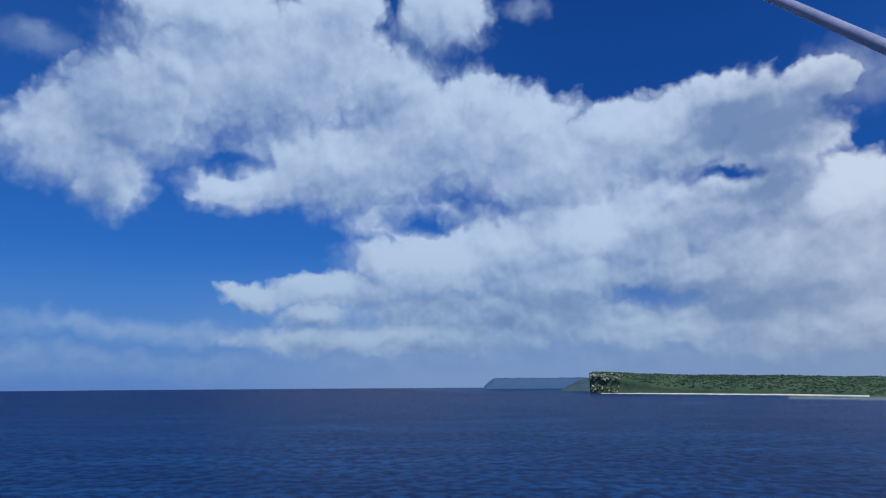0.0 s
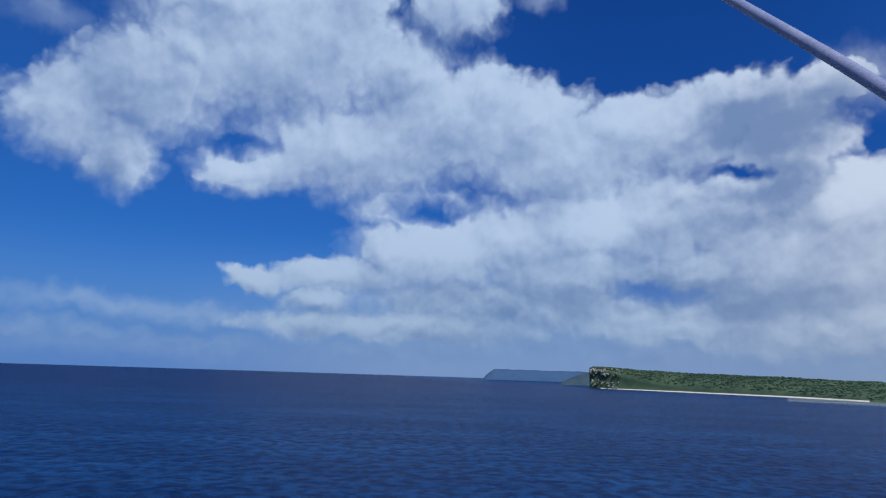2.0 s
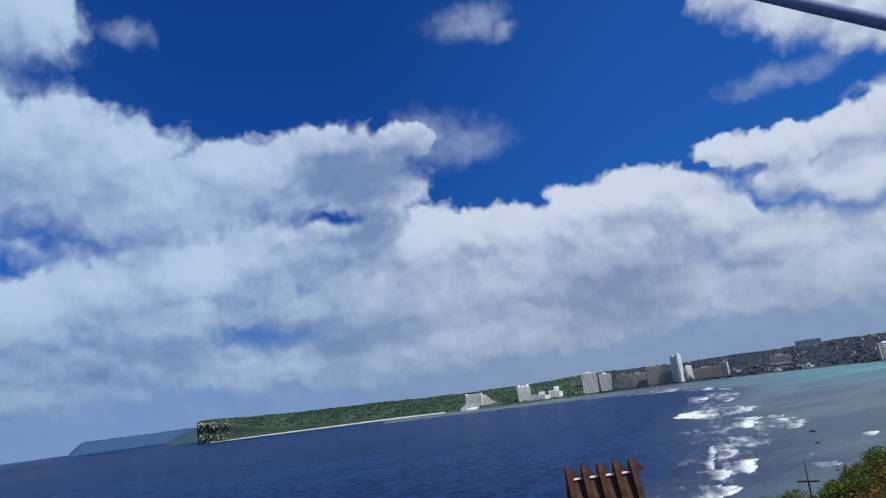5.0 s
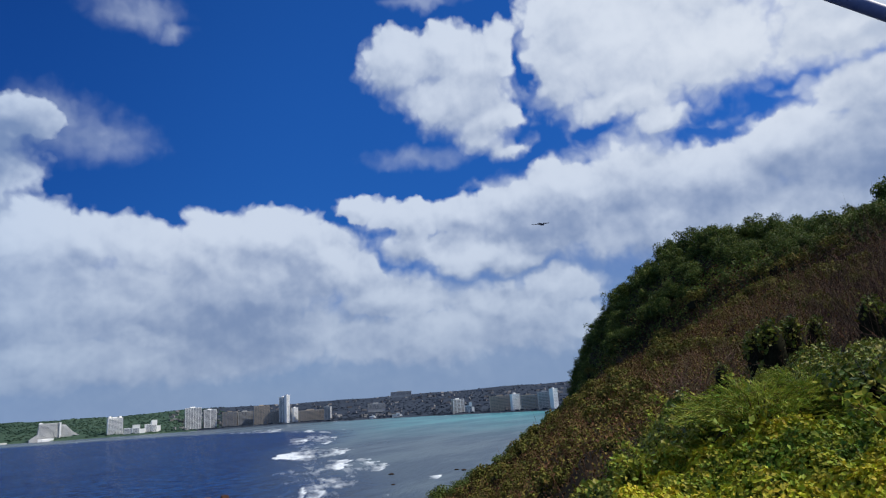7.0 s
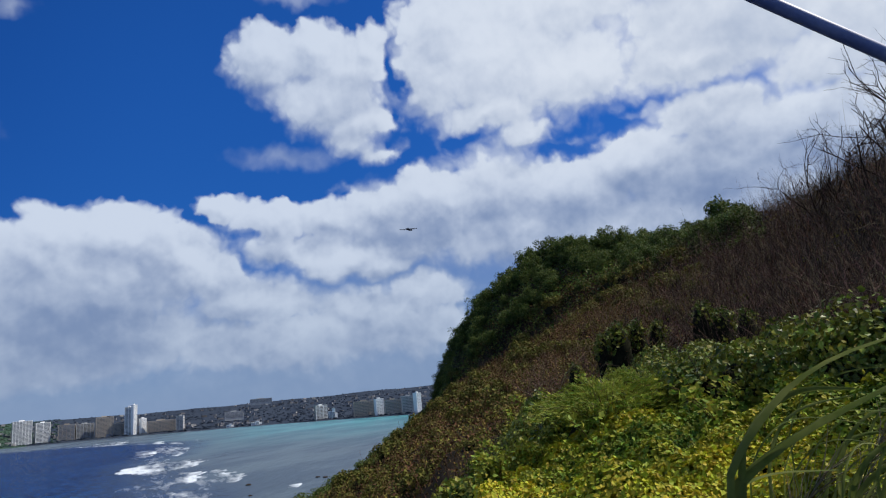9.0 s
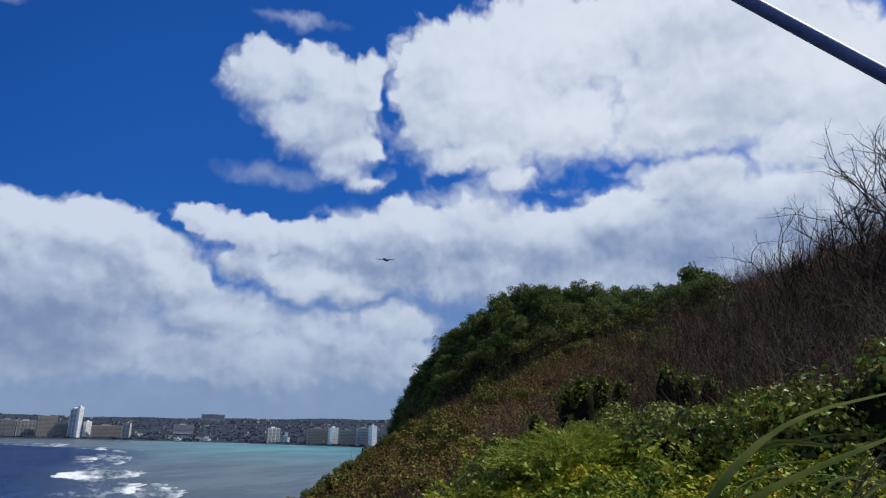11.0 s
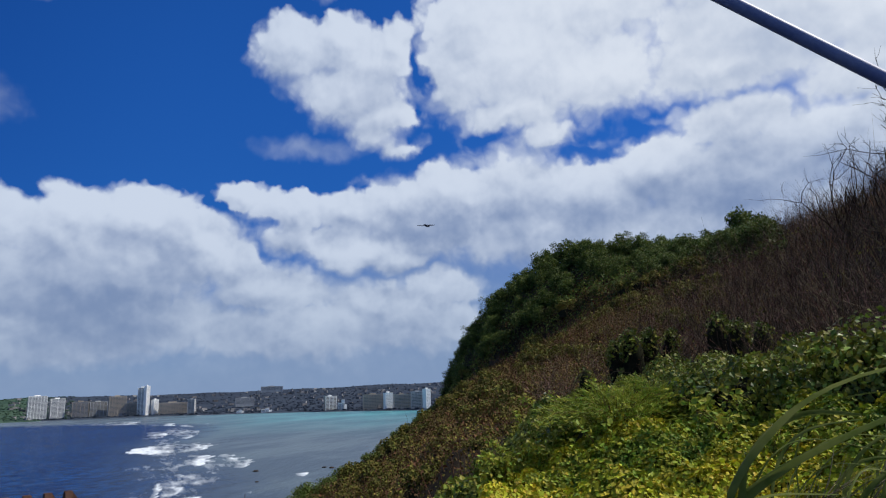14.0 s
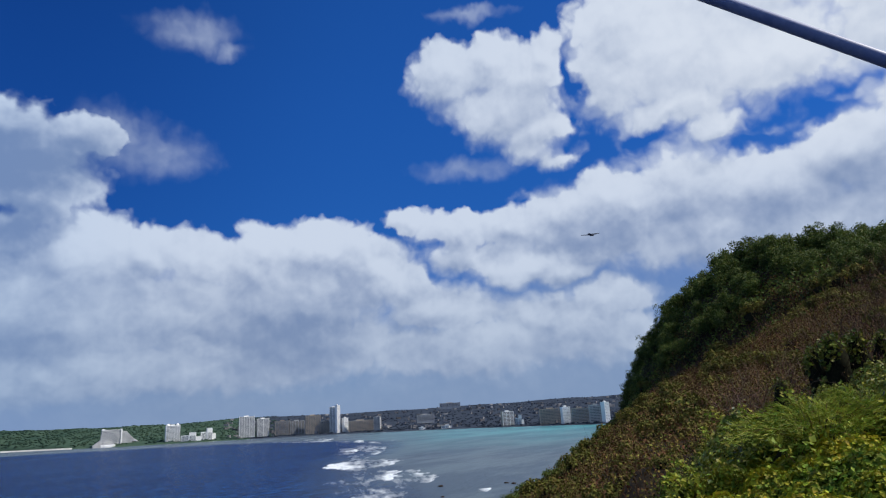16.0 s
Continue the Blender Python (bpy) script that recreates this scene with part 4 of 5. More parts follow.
def shrub_kind(name, label, category, mat, radius, height, count, size, seed, shape=(LEAF_V, LEAF_F)):
    """A leafy shrub: stems and foliage round a near-black core that stands for shade."""
    root = tagged(new(name), label, category)
    part("shade_core", lump_mesh("shade_core", radius * 0.72, height * 0.72, M_CORE, seed), root, "near-black lump standing for the shade inside the shrub")
    p, n = shell_points(count, radius, height, seed)
    rnd = np.random.RandomState(seed)
    part("foliage", leaves_mesh("foliage", p, n, rnd.uniform(0.6, 1.2, len(p)) * size, mat, shape), root)
    k = 14
    base = np.stack([rnd.uniform(-0.3, 0.3, k) * radius, rnd.uniform(-0.3, 0.3, k) * radius, np.full(k, -0.1)], -1)
    part("stemwork", stems_mesh("stemwork", base, np.stack([rnd.normal(size=k) * 0.5, rnd.normal(size=k) * 0.5, np.ones(k)], -1), np.full(k, height * 1.1), np.full(k, 0.012), M_BARK), root)
    return root


def at_slope(az, el=None, r=None, sink=0.0):
    r = distance_to(az, el) if r is None else r
    return polar(az, r, float(slope_height(az, r)) - sink)


def plant(ob, place, turn, scale, first):
    """Set the first of a kind itself in place, and copies of it elsewhere."""
    m = pose(*place, 0, 0, turn)
    if first:
        ob.matrix_basis = m @ Matrix.Scale(scale, 4)
        return ob
    was = ob.scale.copy()
    ob.scale = (scale, scale, scale)
    made = copy_thing(ob, m)
    ob.scale = was
    return made


def frond_bush():
    """A bush of long fine fronds that arch out and hang over."""
    root = tagged(new("feathery_bush"), "bright green feathery bush on the creeper-covered slope", "shrub")
    part("shade_core", lump_mesh("shade_core", 0.62, 0.5, M_CORE, 31), root, "near-black lump standing for the shade inside the shrub")
    rnd = np.random.RandomState(31)
    k = 260
    a, u = rnd.uniform(0, 2 * np.pi, k), np.linspace(0, 1, 8)
    reach, high = rnd.uniform(0.25, 0.95, k), rnd.uniform(0.62, 1.0, k)
    out = np.stack([np.cos(a) - 0.25, np.sin(a), np.zeros(k)], -1)
    path = np.stack([out * (0.12 + reach * v ** 1.2)[:, None] + np.array((0, 0, 1.0)) * (high * (1.9 * v - 1.15 * v * v) * (1.15 - 0.55 * reach))[:, None] for v in u], 1)
    q = 46
    w = rnd.uniform(0.25, 1.0, (k, q))
    at = np.stack([np.stack([np.interp(w[i], u, path[i, :, c]) for c in range(3)], -1) for i in range(k)]).reshape(-1, 3)
    way = np.repeat(unit(path[:, -1] - path[:, 3]), q, 0) + rnd.normal(size=(k * q, 3)) * 0.35 - (0, 0, 0.15)
    side = unit(np.cross(way, rnd.normal(size=way.shape)))
    size = rnd.uniform(0.05, 0.11, k * q)[:, None]
    way = unit(way)
    verts = np.stack([at - side * size * 0.055, at + side * size * 0.055, at + way * size], 1).reshape(-1, 3)
    part("foliage", mesh_of("foliage", verts, np.arange(len(verts)).reshape(-1, 3), M_FEATHER), root)
    part("stemwork", branch_mesh("stemwork", [(path[i], 0.006) for i in range(0, k, 4)], M_STEM), root)
    return root


def sprig_kind(seed):
    """A few long shoots that arch out of the creepers, with leaves in pairs."""
    rnd = np.random.RandomState(seed)
    root = tagged(new("vine_sprig"), "yellow-green vine shoots arching out of the creepers", "shrub")
    u = np.linspace(0, 1, 8)
    at, way = [], []
    for k in range(7):
        a, reach, high = rnd.uniform(0, 6.28), rnd.uniform(0.15, 0.65), rnd.uniform(0.45, 1.0)
        path = np.stack([math.cos(a) * reach * u ** 1.4, math.sin(a) * reach * u ** 1.4, high * (1.5 * u - 0.62 * u * u) - 0.1], -1)
        part("shoot", branch_mesh("shoot", [(path, 0.008)], M_STEM), root)
        w = np.linspace(0.25, 1.0, 22)
        at.append(np.stack([np.interp(w, u, path[:, c]) for c in range(3)], -1) + rnd.normal(size=(22, 3)) * 0.035)
        way.append(rnd.normal(size=(22, 3)) * 0.6 + (0, 0, 0.8))
    at, way = np.concatenate(at), np.concatenate(way)
    part("foliage", leaves_mesh("foliage", at, way, rnd.uniform(0.06, 0.13, len(at)), M_FEATHER), root)
    return root


def shrubs():
    vine = [shrub_kind("vine_mound", "mound of dark glossy vine leaves heaped on the slope", "shrub", M_VINE, 0.95, 1.25, 2000, 0.092, 21 + k) for k in range(3)]
    feather = frond_bush()
    gold = shrub_kind("creeper_mound", "yellow-green creeper heaped over a low bush", "shrub", M_IVY, 0.7, 0.62, 1500, 0.07, 35)
    column = shrub_kind("vine_column", "dark stump draped with hanging vine leaves", "shrub", M_VINE, 0.42, 2.0, 420, 0.10, 39)
    for k, (az, r, s) in enumerate([(90.4, 20.5, 1.0), (91.6, 20, 1.15), (93.0, 20.5, 1.05), (94.6, 21, 0.9), (98.2, 18.5, 1.1), (99.6, 17.5, 0.95), (101.4, 17, 0.8), (87.6, 19, 0.75)]):
        tagged(plant(column, at_slope(az, r=r, sink=0.1), 40 * k, s, k == 0), group="vine-draped stumps")
    # azimuth, distance, size and which of the three mounds
    spots = [(99.6, 11.4, 1.10, 0), (97.2, 12.0, 0.80, 1), (103.2, 11.0, 1.10, 2), (105.8, 10.2, 0.95, 0), (108.4, 9.8, 1.05, 1), (101.4, 12.6, 0.85, 2), (98.2, 14.0, 0.9, 0), (95.4, 14.6, 0.8, 1), (96.6, 16.6, 0.9, 2), (93.4, 17.0, 0.75, 1), (104.8, 12.2, 0.8, 1), (111.2, 9.6, 1.0, 2),
             (114.0, 9.4, 1.0, 0), (107.4, 11.2, 0.7, 2), (110.4, 10.6, 0.7, 0), (91.2, 17.6, 0.7, 0), (88.6, 17.0, 0.6, 2), (86.0, 16.4, 0.55, 1), (84.0, 14.6, 0.5, 0), (81.6, 14.0, 0.5, 2), (79.6, 12.0, 0.45, 1), (78.0, 10.6, 0.4, 0), (94.2, 13.2, 0.55, 2), (117.0, 9.2, 1.0, 1)]
    for k, (az, r, s, which) in enumerate(spots):
        tagged(plant(vine[which], at_slope(az, r=r, sink=0.12), RNG.uniform(0, 360), s, k == [q[3] for q in spots].index(which)), group="vine mounds")
    for k, (az, r, s) in enumerate([(89.8, 11.4, 1.30), (92.4, 12.4, 1.20), (87.2, 12.6, 0.8), (94.4, 12.6, 0.6)]):
        tagged(plant(feather, at_slope(az, r=r, sink=0.05), 70 * k, s, k == 0), group="feathery bushes")
    for k, (az, r, s) in enumerate([(104.4, 13.0, 0.8), (97.4, 15.6, 0.7), (105.8, 12.6, 0.7), (86.0, 12.6, 0.7), (83.4, 12.0, 0.7), (80.6, 10.6, 0.5), (78.4, 9.4, 0.5), (95.8, 11.0, 0.5), (101.0, 9.6, 0.5), (92.6, 9.6, 0.5), (87.0, 9.6, 0.6), (82.0, 9.4, 0.6), (110.2, 11.6, 0.6), (113.0, 11.0, 0.6), (100.0, 15.4, 0.6), (90.0, 18.0, 0.6)]):
        tagged(plant(gold, at_slope(az, r=r, sink=0.1), 50 * k, s, k == 0), group="creeper mounds")
    kinds = [sprig_kind(140 + k) for k in range(3)]
    for k in range(60):
        az = RNG.uniform(79, 101)
        r = np.interp(az, GREEN_AZ, GREEN_R) * RNG.uniform(0.72, 1.45)
        tagged(plant(kinds[k % 3], at_slope(az, r=r, sink=0.0), RNG.uniform(0, 360), RNG.uniform(0.55, 1.1), k < 3), group="vine sprigs")


shrubs()


def scrub():
    """Low olive bushes scattered through the dry brush."""
    kinds = [shrub_kind("scrub_bush", "low olive-green scrub bush in the dry brush", "shrub", M_OLIVE, 0.7, 0.7, 900, 0.12, 81 + k, (KITE_V, KITE_F)) for k in range(2)]
    for k in range(170):
        az = RNG.uniform(66, 99)
        lo, hi = np.interp(az, GREEN_AZ, BRUSH_R), np.interp(az, AZ_S, R_B) * 1.05
        r = lo + (hi - lo) * RNG.uniform(0.05, 1.0) ** (1.3 if az < 82 else 0.6)
        tagged(plant(kinds[k % 2], at_slope(az, r=r, sink=0.12), RNG.uniform(0, 360), RNG.uniform(0.6, 1.2) * np.interp(r, [12, 30, 80], [0.6, 1.2, 2.3]), k < 2), group="scrub bushes")


scrub()


def tree_kind(name, label, height, spread, leaf, count, seed, trunk=0.14):
    """A small dense tree: trunk with limbs, and a crown of many leaf clumps."""
    rnd = np.random.RandomState(seed)
    root = tagged(new(name), label, "tree")
    k = 7
    base = np.concatenate([[(0, 0, -0.4)], np.stack([np.zeros(k), np.zeros(k), rnd.uniform(0.15, 0.45, k) * height], -1)])
    way = np.concatenate([[(0.05, 0.03, 1)], np.stack([rnd.normal(size=k), rnd.normal(size=k), rnd.uniform(0.5, 1.3, k)], -1)])
    length = np.concatenate([[height * 0.8], rnd.uniform(0.3, 0.55, k) * height])
    part("trunk", stems_mesh("trunk", base, way, length, np.concatenate([[trunk], np.full(k, trunk * 0.45)]), M_BARK, 0.1, 4), root)
    lumps = 22
    c = np.stack([rnd.uniform(-1, 1, lumps) * spread, rnd.uniform(-1, 1, lumps) * spread, rnd.uniform(0.22, 0.88, lumps) * height], -1)
    wide = np.sqrt(np.clip(1 - (c[:, 2] / height - 0.5) ** 2 * 2.6, 0.1, 1))
    c[:, :2] *= wide[:, None] * 0.8
    s = rnd.uniform(0.28, 0.5, lumps) * spread
    q = rnd.randint(0, lumps, count)
    d = unit(rnd.normal(size=(count, 3)) + (0, 0, 0.3))
    p = c[q] + d * (s[q] * rnd.uniform(0.55, 1.12, count))[:, None]
    part("crown", leaves_mesh("crown", p, d + rnd.normal(size=p.shape) * 0.6, rnd.uniform(0.6, 1.3, count) * leaf, M_CROWN, (SPRAY_V, SPRAY_F)), root)
    return root


def woods():
    kinds = [tree_kind("tree", "small dark green tree in the dense wood on the hill", 3.6, 2.0, 0.19, 1900, 41 + k) for k in range(4)]
    kinds += [tree_kind("bush", "dense dark green bush at the edge of the slope", 3.0, 2.0, 0.19, 1500, 51 + k) for k in range(2)]
    for ob in kinds[4:]:
        ob["category"] = "shrub"
    used = set()

    def stand(az, r, scale, which, group="wood on the hill"):
        place = polar(az, r, float(slope_height(az, r)) - 0.2)
        tagged(plant(kinds[which], place, RNG.uniform(0, 360), scale, which not in used), group=group)
        used.add(which)

    for k in range(190):
        az = RNG.uniform(76.2, 103)
        rb, rs = np.interp(az, AZ_S, R_B), np.interp(az, AZ_S, R_S)
        u = RNG.uniform(0.12, 1.04)
        stand(az, rb + u * (rs - rb), RNG.uniform(0.45, 0.85) * (0.75 + 0.35 * u), k % 4)
    for k in range(40):
        az = 79 + 20.5 * k / 39 + RNG.uniform(-0.3, 0.3)
        stand(az, np.interp(az, AZ_S, R_S) * RNG.uniform(0.98, 1.03), RNG.uniform(0.4, 0.62), k % 4)
    for k in range(34):
        az = 75.7 + RNG.uniform(0, 3.0)
        stand(az, np.interp(az, AZ_S, R_S) * RNG.uniform(0.96, 1.02), RNG.uniform(0.4, 0.75), k % 4)
    for k in range(70):
        az = RNG.uniform(62, 76)
        stand(az, np.interp(az, AZ_S, R_S) * RNG.uniform(0.86, 1.05), RNG.uniform(0.25, 0.48), 4 + k % 2, "bushes along the slope's edge")
    for k in range(30):
        az = RNG.uniform(48, 64)
        stand(az, RNG.uniform(38, 43), RNG.uniform(0.25, 0.45), 4 + k % 2, "bushes along the slope's edge")
    for az, r, s in ((36.8, 25, 0.75), (38.5, 26, 0.8), (37.8, 22, 0.6), (36.2, 20, 0.5), (40.5, 27, 0.55)):
        stand(az, r, s, 4, "bushes along the slope's edge")
    lone = tree_kind("lone_tree", "round dark tree standing alone on the hill's skyline", 3.8, 2.2, 0.22, 3000, 61, 0.16)
    az, r = 101.1, 80.0
    lone.matrix_basis = pose(*polar(az, r, EYE + r * math.tan(radians(12.6)) - 3.2))


woods()


def limb(base, way, length, thick, depth, rnd, out):
    """Collects the pieces of a bare branch and its forks."""
    steps = 4
    p, d = np.array(base, float), unit(np.array(way, float))
    points = [p.copy()]
    for k in range(steps):
        d = unit(d + rnd.normal(size=3) * 0.16 + np.array((0, 0, 0.06)))
        p = p + d * length / steps
        points.append(p.copy())
    out.append((points, thick))
    if depth:
        for k in range(rnd.randint(2, 5)):
            i = rnd.randint(1, steps + 1)
            limb(points[i], unit(d + rnd.normal(size=3) * 0.55), length * rnd.uniform(0.45, 0.75), thick * 0.55, depth - 1, rnd, out)


def dead_trees():
    spots = [(105.3, 44, 1.7, 2), (107.6, 38, 3.4, 3), (109.2, 36, 3.0, 3), (111.8, 31, 3.4, 3), (113.4, 29, 3.6, 3), (115.6, 27, 3.8, 3), (117.6, 26, 3.6, 3), (110.4, 27, 1.9, 2), (110.6, 34, 3.0, 3), (112.6, 30, 3.2, 3), (114.6, 28, 3.4, 3), (116.4, 26, 3.4, 3), (118.6, 26, 3.6, 3), (108.6, 37, 2.4, 3), (112.6, 24, 2.0, 2), (114.6, 22, 2.2, 2), (108.2, 30, 1.7, 2), (104.0, 34, 1.5, 2), (88.0, 13.5, 1.2, 2), (84.6, 15, 1.1, 2), (96.8, 38, 1.6, 2), (100.8, 36, 1.7, 2)]
    for k, (az, r, height, depth) in enumerate(spots):
        rnd = np.random.RandomState(70 + k)
        root = tagged(new("bare_tree"), "dead leafless tree with thin dark twigs on the slope", "tree", "bare trees")
        root.matrix_basis = pose(*polar(az, r, float(slope_height(az, r)) - 0.15))
        twigs = []
        for q in range(3 if height > 1.6 else 2):
            limb((rnd.normal() * 0.15, rnd.normal() * 0.15, 0), (rnd.normal() * 0.25 - 0.1, rnd.normal() * 0.25, 1), height * rnd.uniform(0.55, 0.75), 0.012 * height, depth, rnd, twigs)
        part("trunk", branch_mesh("trunk", twigs[:1], M_BARK), root)
        part("branchwork", branch_mesh("branchwork", twigs[1:], M_BARK), root)


dead_trees()


def bare_bushes():
    """Leafless bushes of many forked grey-brown twigs, through the dry thicket."""
    kinds = []
    for k in range(5):
        rnd = np.random.RandomState(170 + k)
        root = tagged(new("bare_bush"), "leafless grey-brown bush of forked twigs in the dry thicket", "shrub")
        twigs = []
        for q in range(5):
            limb((rnd.normal() * 0.12, rnd.normal() * 0.12, 0), (rnd.normal() * 0.6, rnd.normal() * 0.6, 1), rnd.uniform(0.6, 1.0), 0.016, 2, rnd, twigs)
        part("trunk", branch_mesh("trunk", twigs[:1], M_TWIG), root)
        part("branchwork", branch_mesh("branchwork", twigs[1:], M_TWIG), root)
        kinds.append(root)
    for k in range(90):
        az = RNG.uniform(84, 117) if k % 3 else RNG.uniform(100, 117)
        lo, hi = np.interp(az, GREEN_AZ, BRUSH_R) * 1.02, min(45.0, np.interp(az, AZ_S, R_S) * 0.98)
        r = lo + (hi - lo) * RNG.uniform(0, 1) ** 1.4
        tagged(plant(kinds[k % 5], at_slope(az, r=r, sink=0.1), RNG.uniform(0, 360), RNG.uniform(0.7, 1.3), k < 5), group="bare bushes")


bare_bushes()
# ---- the far shore ----
def box_bm(bm, x0, x1, y0, y1, z0, z1):
    v = [bm.verts.new(c) for c in ((x0, y0, z0), (x1, y0, z0), (x1, y1, z0), (x0, y1, z0), (x0, y0, z1), (x1, y0, z1), (x1, y1, z1), (x0, y1, z1))]
    for f in ((3, 2, 1, 0), (4, 5, 6, 7), (0, 1, 5, 4), (1, 2, 6, 5), (2, 3, 7, 6), (3, 0, 4, 7)):
        bm.faces.new([v[i] for i in f])


def from_bm(name, bm, mat, smooth=False):
    mesh = bpy.data.meshes.new(name)
    bm.normal_update()
    bm.to_mesh(mesh)
    bm.free()
    if smooth:
        mesh.polygons.foreach_set("use_smooth", np.ones(len(mesh.polygons), bool))
    mesh.materials.append(mat)
    return mesh


def box_mesh(name, mat, *boxes, bevel=0.0):
    bm = bmesh.new()
    for b in boxes:
        box_bm(bm, *b)
    if bevel:
        bmesh.ops.bevel(bm, geom=bm.edges[:], offset=bevel, segments=1, affect="EDGES")
    return from_bm(name, bm, mat)


def prism_mesh(name, mat, outline, y0, y1):
    """An outline in x and z, carried from y0 to y1."""
    bm = bmesh.new()
    a = [bm.verts.new((x, y0, z)) for x, z in outline]
    b = [bm.verts.new((x, y1, z)) for x, z in outline]
    bm.faces.new(a), bm.faces.new(b[::-1])
    for i in range(len(a)):
        j = (i + 1) % len(a)
        bm.faces.new((a[j], a[i], b[i], b[j]))
    bmesh.ops.recalc_face_normals(bm, faces=bm.faces[:])
    return from_bm(name, bm, mat)


def shore_spot(az0, az1, off, turn):
    az = (az0 + az1) / 2
    r = float(coast(az, COAST_R)) + off
    return az, r, pose(*polar(az, r), 0, 0, -az + turn)


def hotel(label, az0, az1, el, off, wall, turn=0.0, depth=20.0, trim=None, bays=4, floor=3.6, ends=True, base=3.0, category="hotel", glass=0.62):
    """A slab block: walls, parapet, end piers, and for each storey a window strip with its balcony ledge."""
    az, r, m = shore_spot(az0, az1, off, turn)
    w = r * radians(az1 - az0) * math.cos(radians(turn))
    top = EYE + r * math.tan(radians(el))
    root = tagged(new("hotel"), label, category, "hotels round the bay")
    root.matrix_basis = m
    trim = trim or wall
    part("wall", box_mesh("wall", wall, (-w / 2, w / 2, 0, depth, base - 6, top)), root)
    roof = part("roof", box_mesh("roof", trim, (-w / 2 - 0.4, w / 2 + 0.4, -0.6, depth + 0.4, top, top + 1.1)), root)
    part("plant_room", box_mesh("plant_room", trim, (-w * 0.18, w * 0.12, depth * 0.3, depth * 0.7, top + 1.1, top + 4.2)), roof)
    floors = max(2, int((top - base - 4) / floor))
    step = (top - base - 4) / floors
    edge = 1.6 if ends else 0.3
    pane = box_mesh("window", M_PANE, (-w / 2 + edge, w / 2 - edge, -0.25, 0.1, 1.05, step * glass))
    out = 1.1 if glass > 0.5 else 0.3
    ledge = box_mesh("balcony", trim, (-w / 2 + edge * 0.6, w / 2 - edge * 0.6, -out, 0.0, -0.1, 0.75))
    for k in range(floors):
        z = base + 4 + k * step
        part("window", pane, root).location = (0, 0, z)
        part("balcony", ledge, root).location = (0, 0, z)
    side = box_mesh("window", M_PANE, (-0.2, 0.1, depth * 0.3, depth * 0.7, 0.9, step * 0.8))
    for k in range(0, floors, 2):
        part("window", side, root).location = (w / 2 + 0.1, 0, base + 4 + k * step)
    pier = box_mesh("pier", trim, (-0.55, 0.55, -out - 0.2, 0.4, base - 4, top - 0.05))
    for k in range(bays + 1):
        part("pier", pier, root).location = ((-w / 2 + 0.6) + (w - 1.2) * k / bays, 0, 0)
    return root


def terraced_hotel():
    """The stepped hotel: a central slab with long sloping wings."""
    az, r, m = shore_spot(34.1, 36.9, 55, 6)
    root = tagged(new("terraced_hotel"), "large cream hotel with a stepped sloping wing by the sea", "hotel", "hotels round the bay")
    root.matrix_basis = m
    top = EYE + r * math.tan(radians(0.22))
    w = r * radians(2.8)
    xm = 0.0
    part("wall", prism_mesh("wall", M_GREYWALL, [(-w * 0.68, 0), (-w * 0.68, 7), (-w * 0.5, top * 0.42), (-w * 0.47, top - 1), (xm - 2, top - 1), (xm - 2, 0)], 0, 26), root)
    part("wing", prism_mesh("wing", M_GREYWALL, [(xm + 2, 0), (xm + 2, top - 4), (w * 0.12, top - 6), (w * 0.30, top * 0.45), (w * 0.5, 9), (w * 0.5, 0)], -3, 24), root, "sloping grey wing with stepped terraces")
    part("stair_tower", box_mesh("stair_tower", M_WHITE, (xm - 2.2, xm + 2.2, -5, 20, 0, top + 2.5)), root, "white stair tower")
    part("roof", box_mesh("roof", M_WHITE, (-w * 0.48, xm - 2.4, -1, 27, top - 0.95, top + 0.6), (-w * 0.47, -w * 0.40, 4, 16, top + 0.6, top + 4)), root, "white parapet")
    for k in range(12):
        z = 8 + k * (top - 14) / 12
        part("balcony", box_mesh("balcony", M_WHITE, (-w * 0.45, xm - 3, -1.6, 0.0, z, z + 1.0)), root)
        part("window", box_mesh("window", M_PANE, (-w * 0.45, xm - 3, -0.3, 0.05, z + 1.1, z + 2.6)), root)
        reach = np.interp(z, [0, 9, top * 0.45, top - 6], [w * 0.5, w * 0.48, w * 0.29, w * 0.11])
        part("terrace", box_mesh("terrace", M_WHITE, (xm + 3, float(reach), -4.4, -3.02, z, z + 0.9)), root)
    part("entrance", box_mesh("entrance", M_WHITE, (-w * 0.5, -w * 0.15, -22, -5, 0, 9), (-w * 0.42, -w * 0.25, -30, -22, 0, 6)), root, "low white pavilions before the hotel")


def domed_hotel():
    az, r, m = shore_spot(38.6, 39.65, 60, 8)
    root = hotel("cream hotel block with two round domes on its roof", 38.6, 39.65, 0.28, 60, M_WHITE, 8, 22, bays=5)
    w, top = r * radians(1.05), EYE + r * math.tan(radians(0.28))
    for x in (-w * 0.34, w * 0.34):
        bm = bmesh.new()
        bmesh.ops.create_uvsphere(bm, u_segments=16, v_segments=8, radius=5.2, matrix=Matrix.Translation((x, 9, top + 2.2)))
        part("dome", from_bm("dome", bm, M_WHITE, True), root, "pale rounded dome")


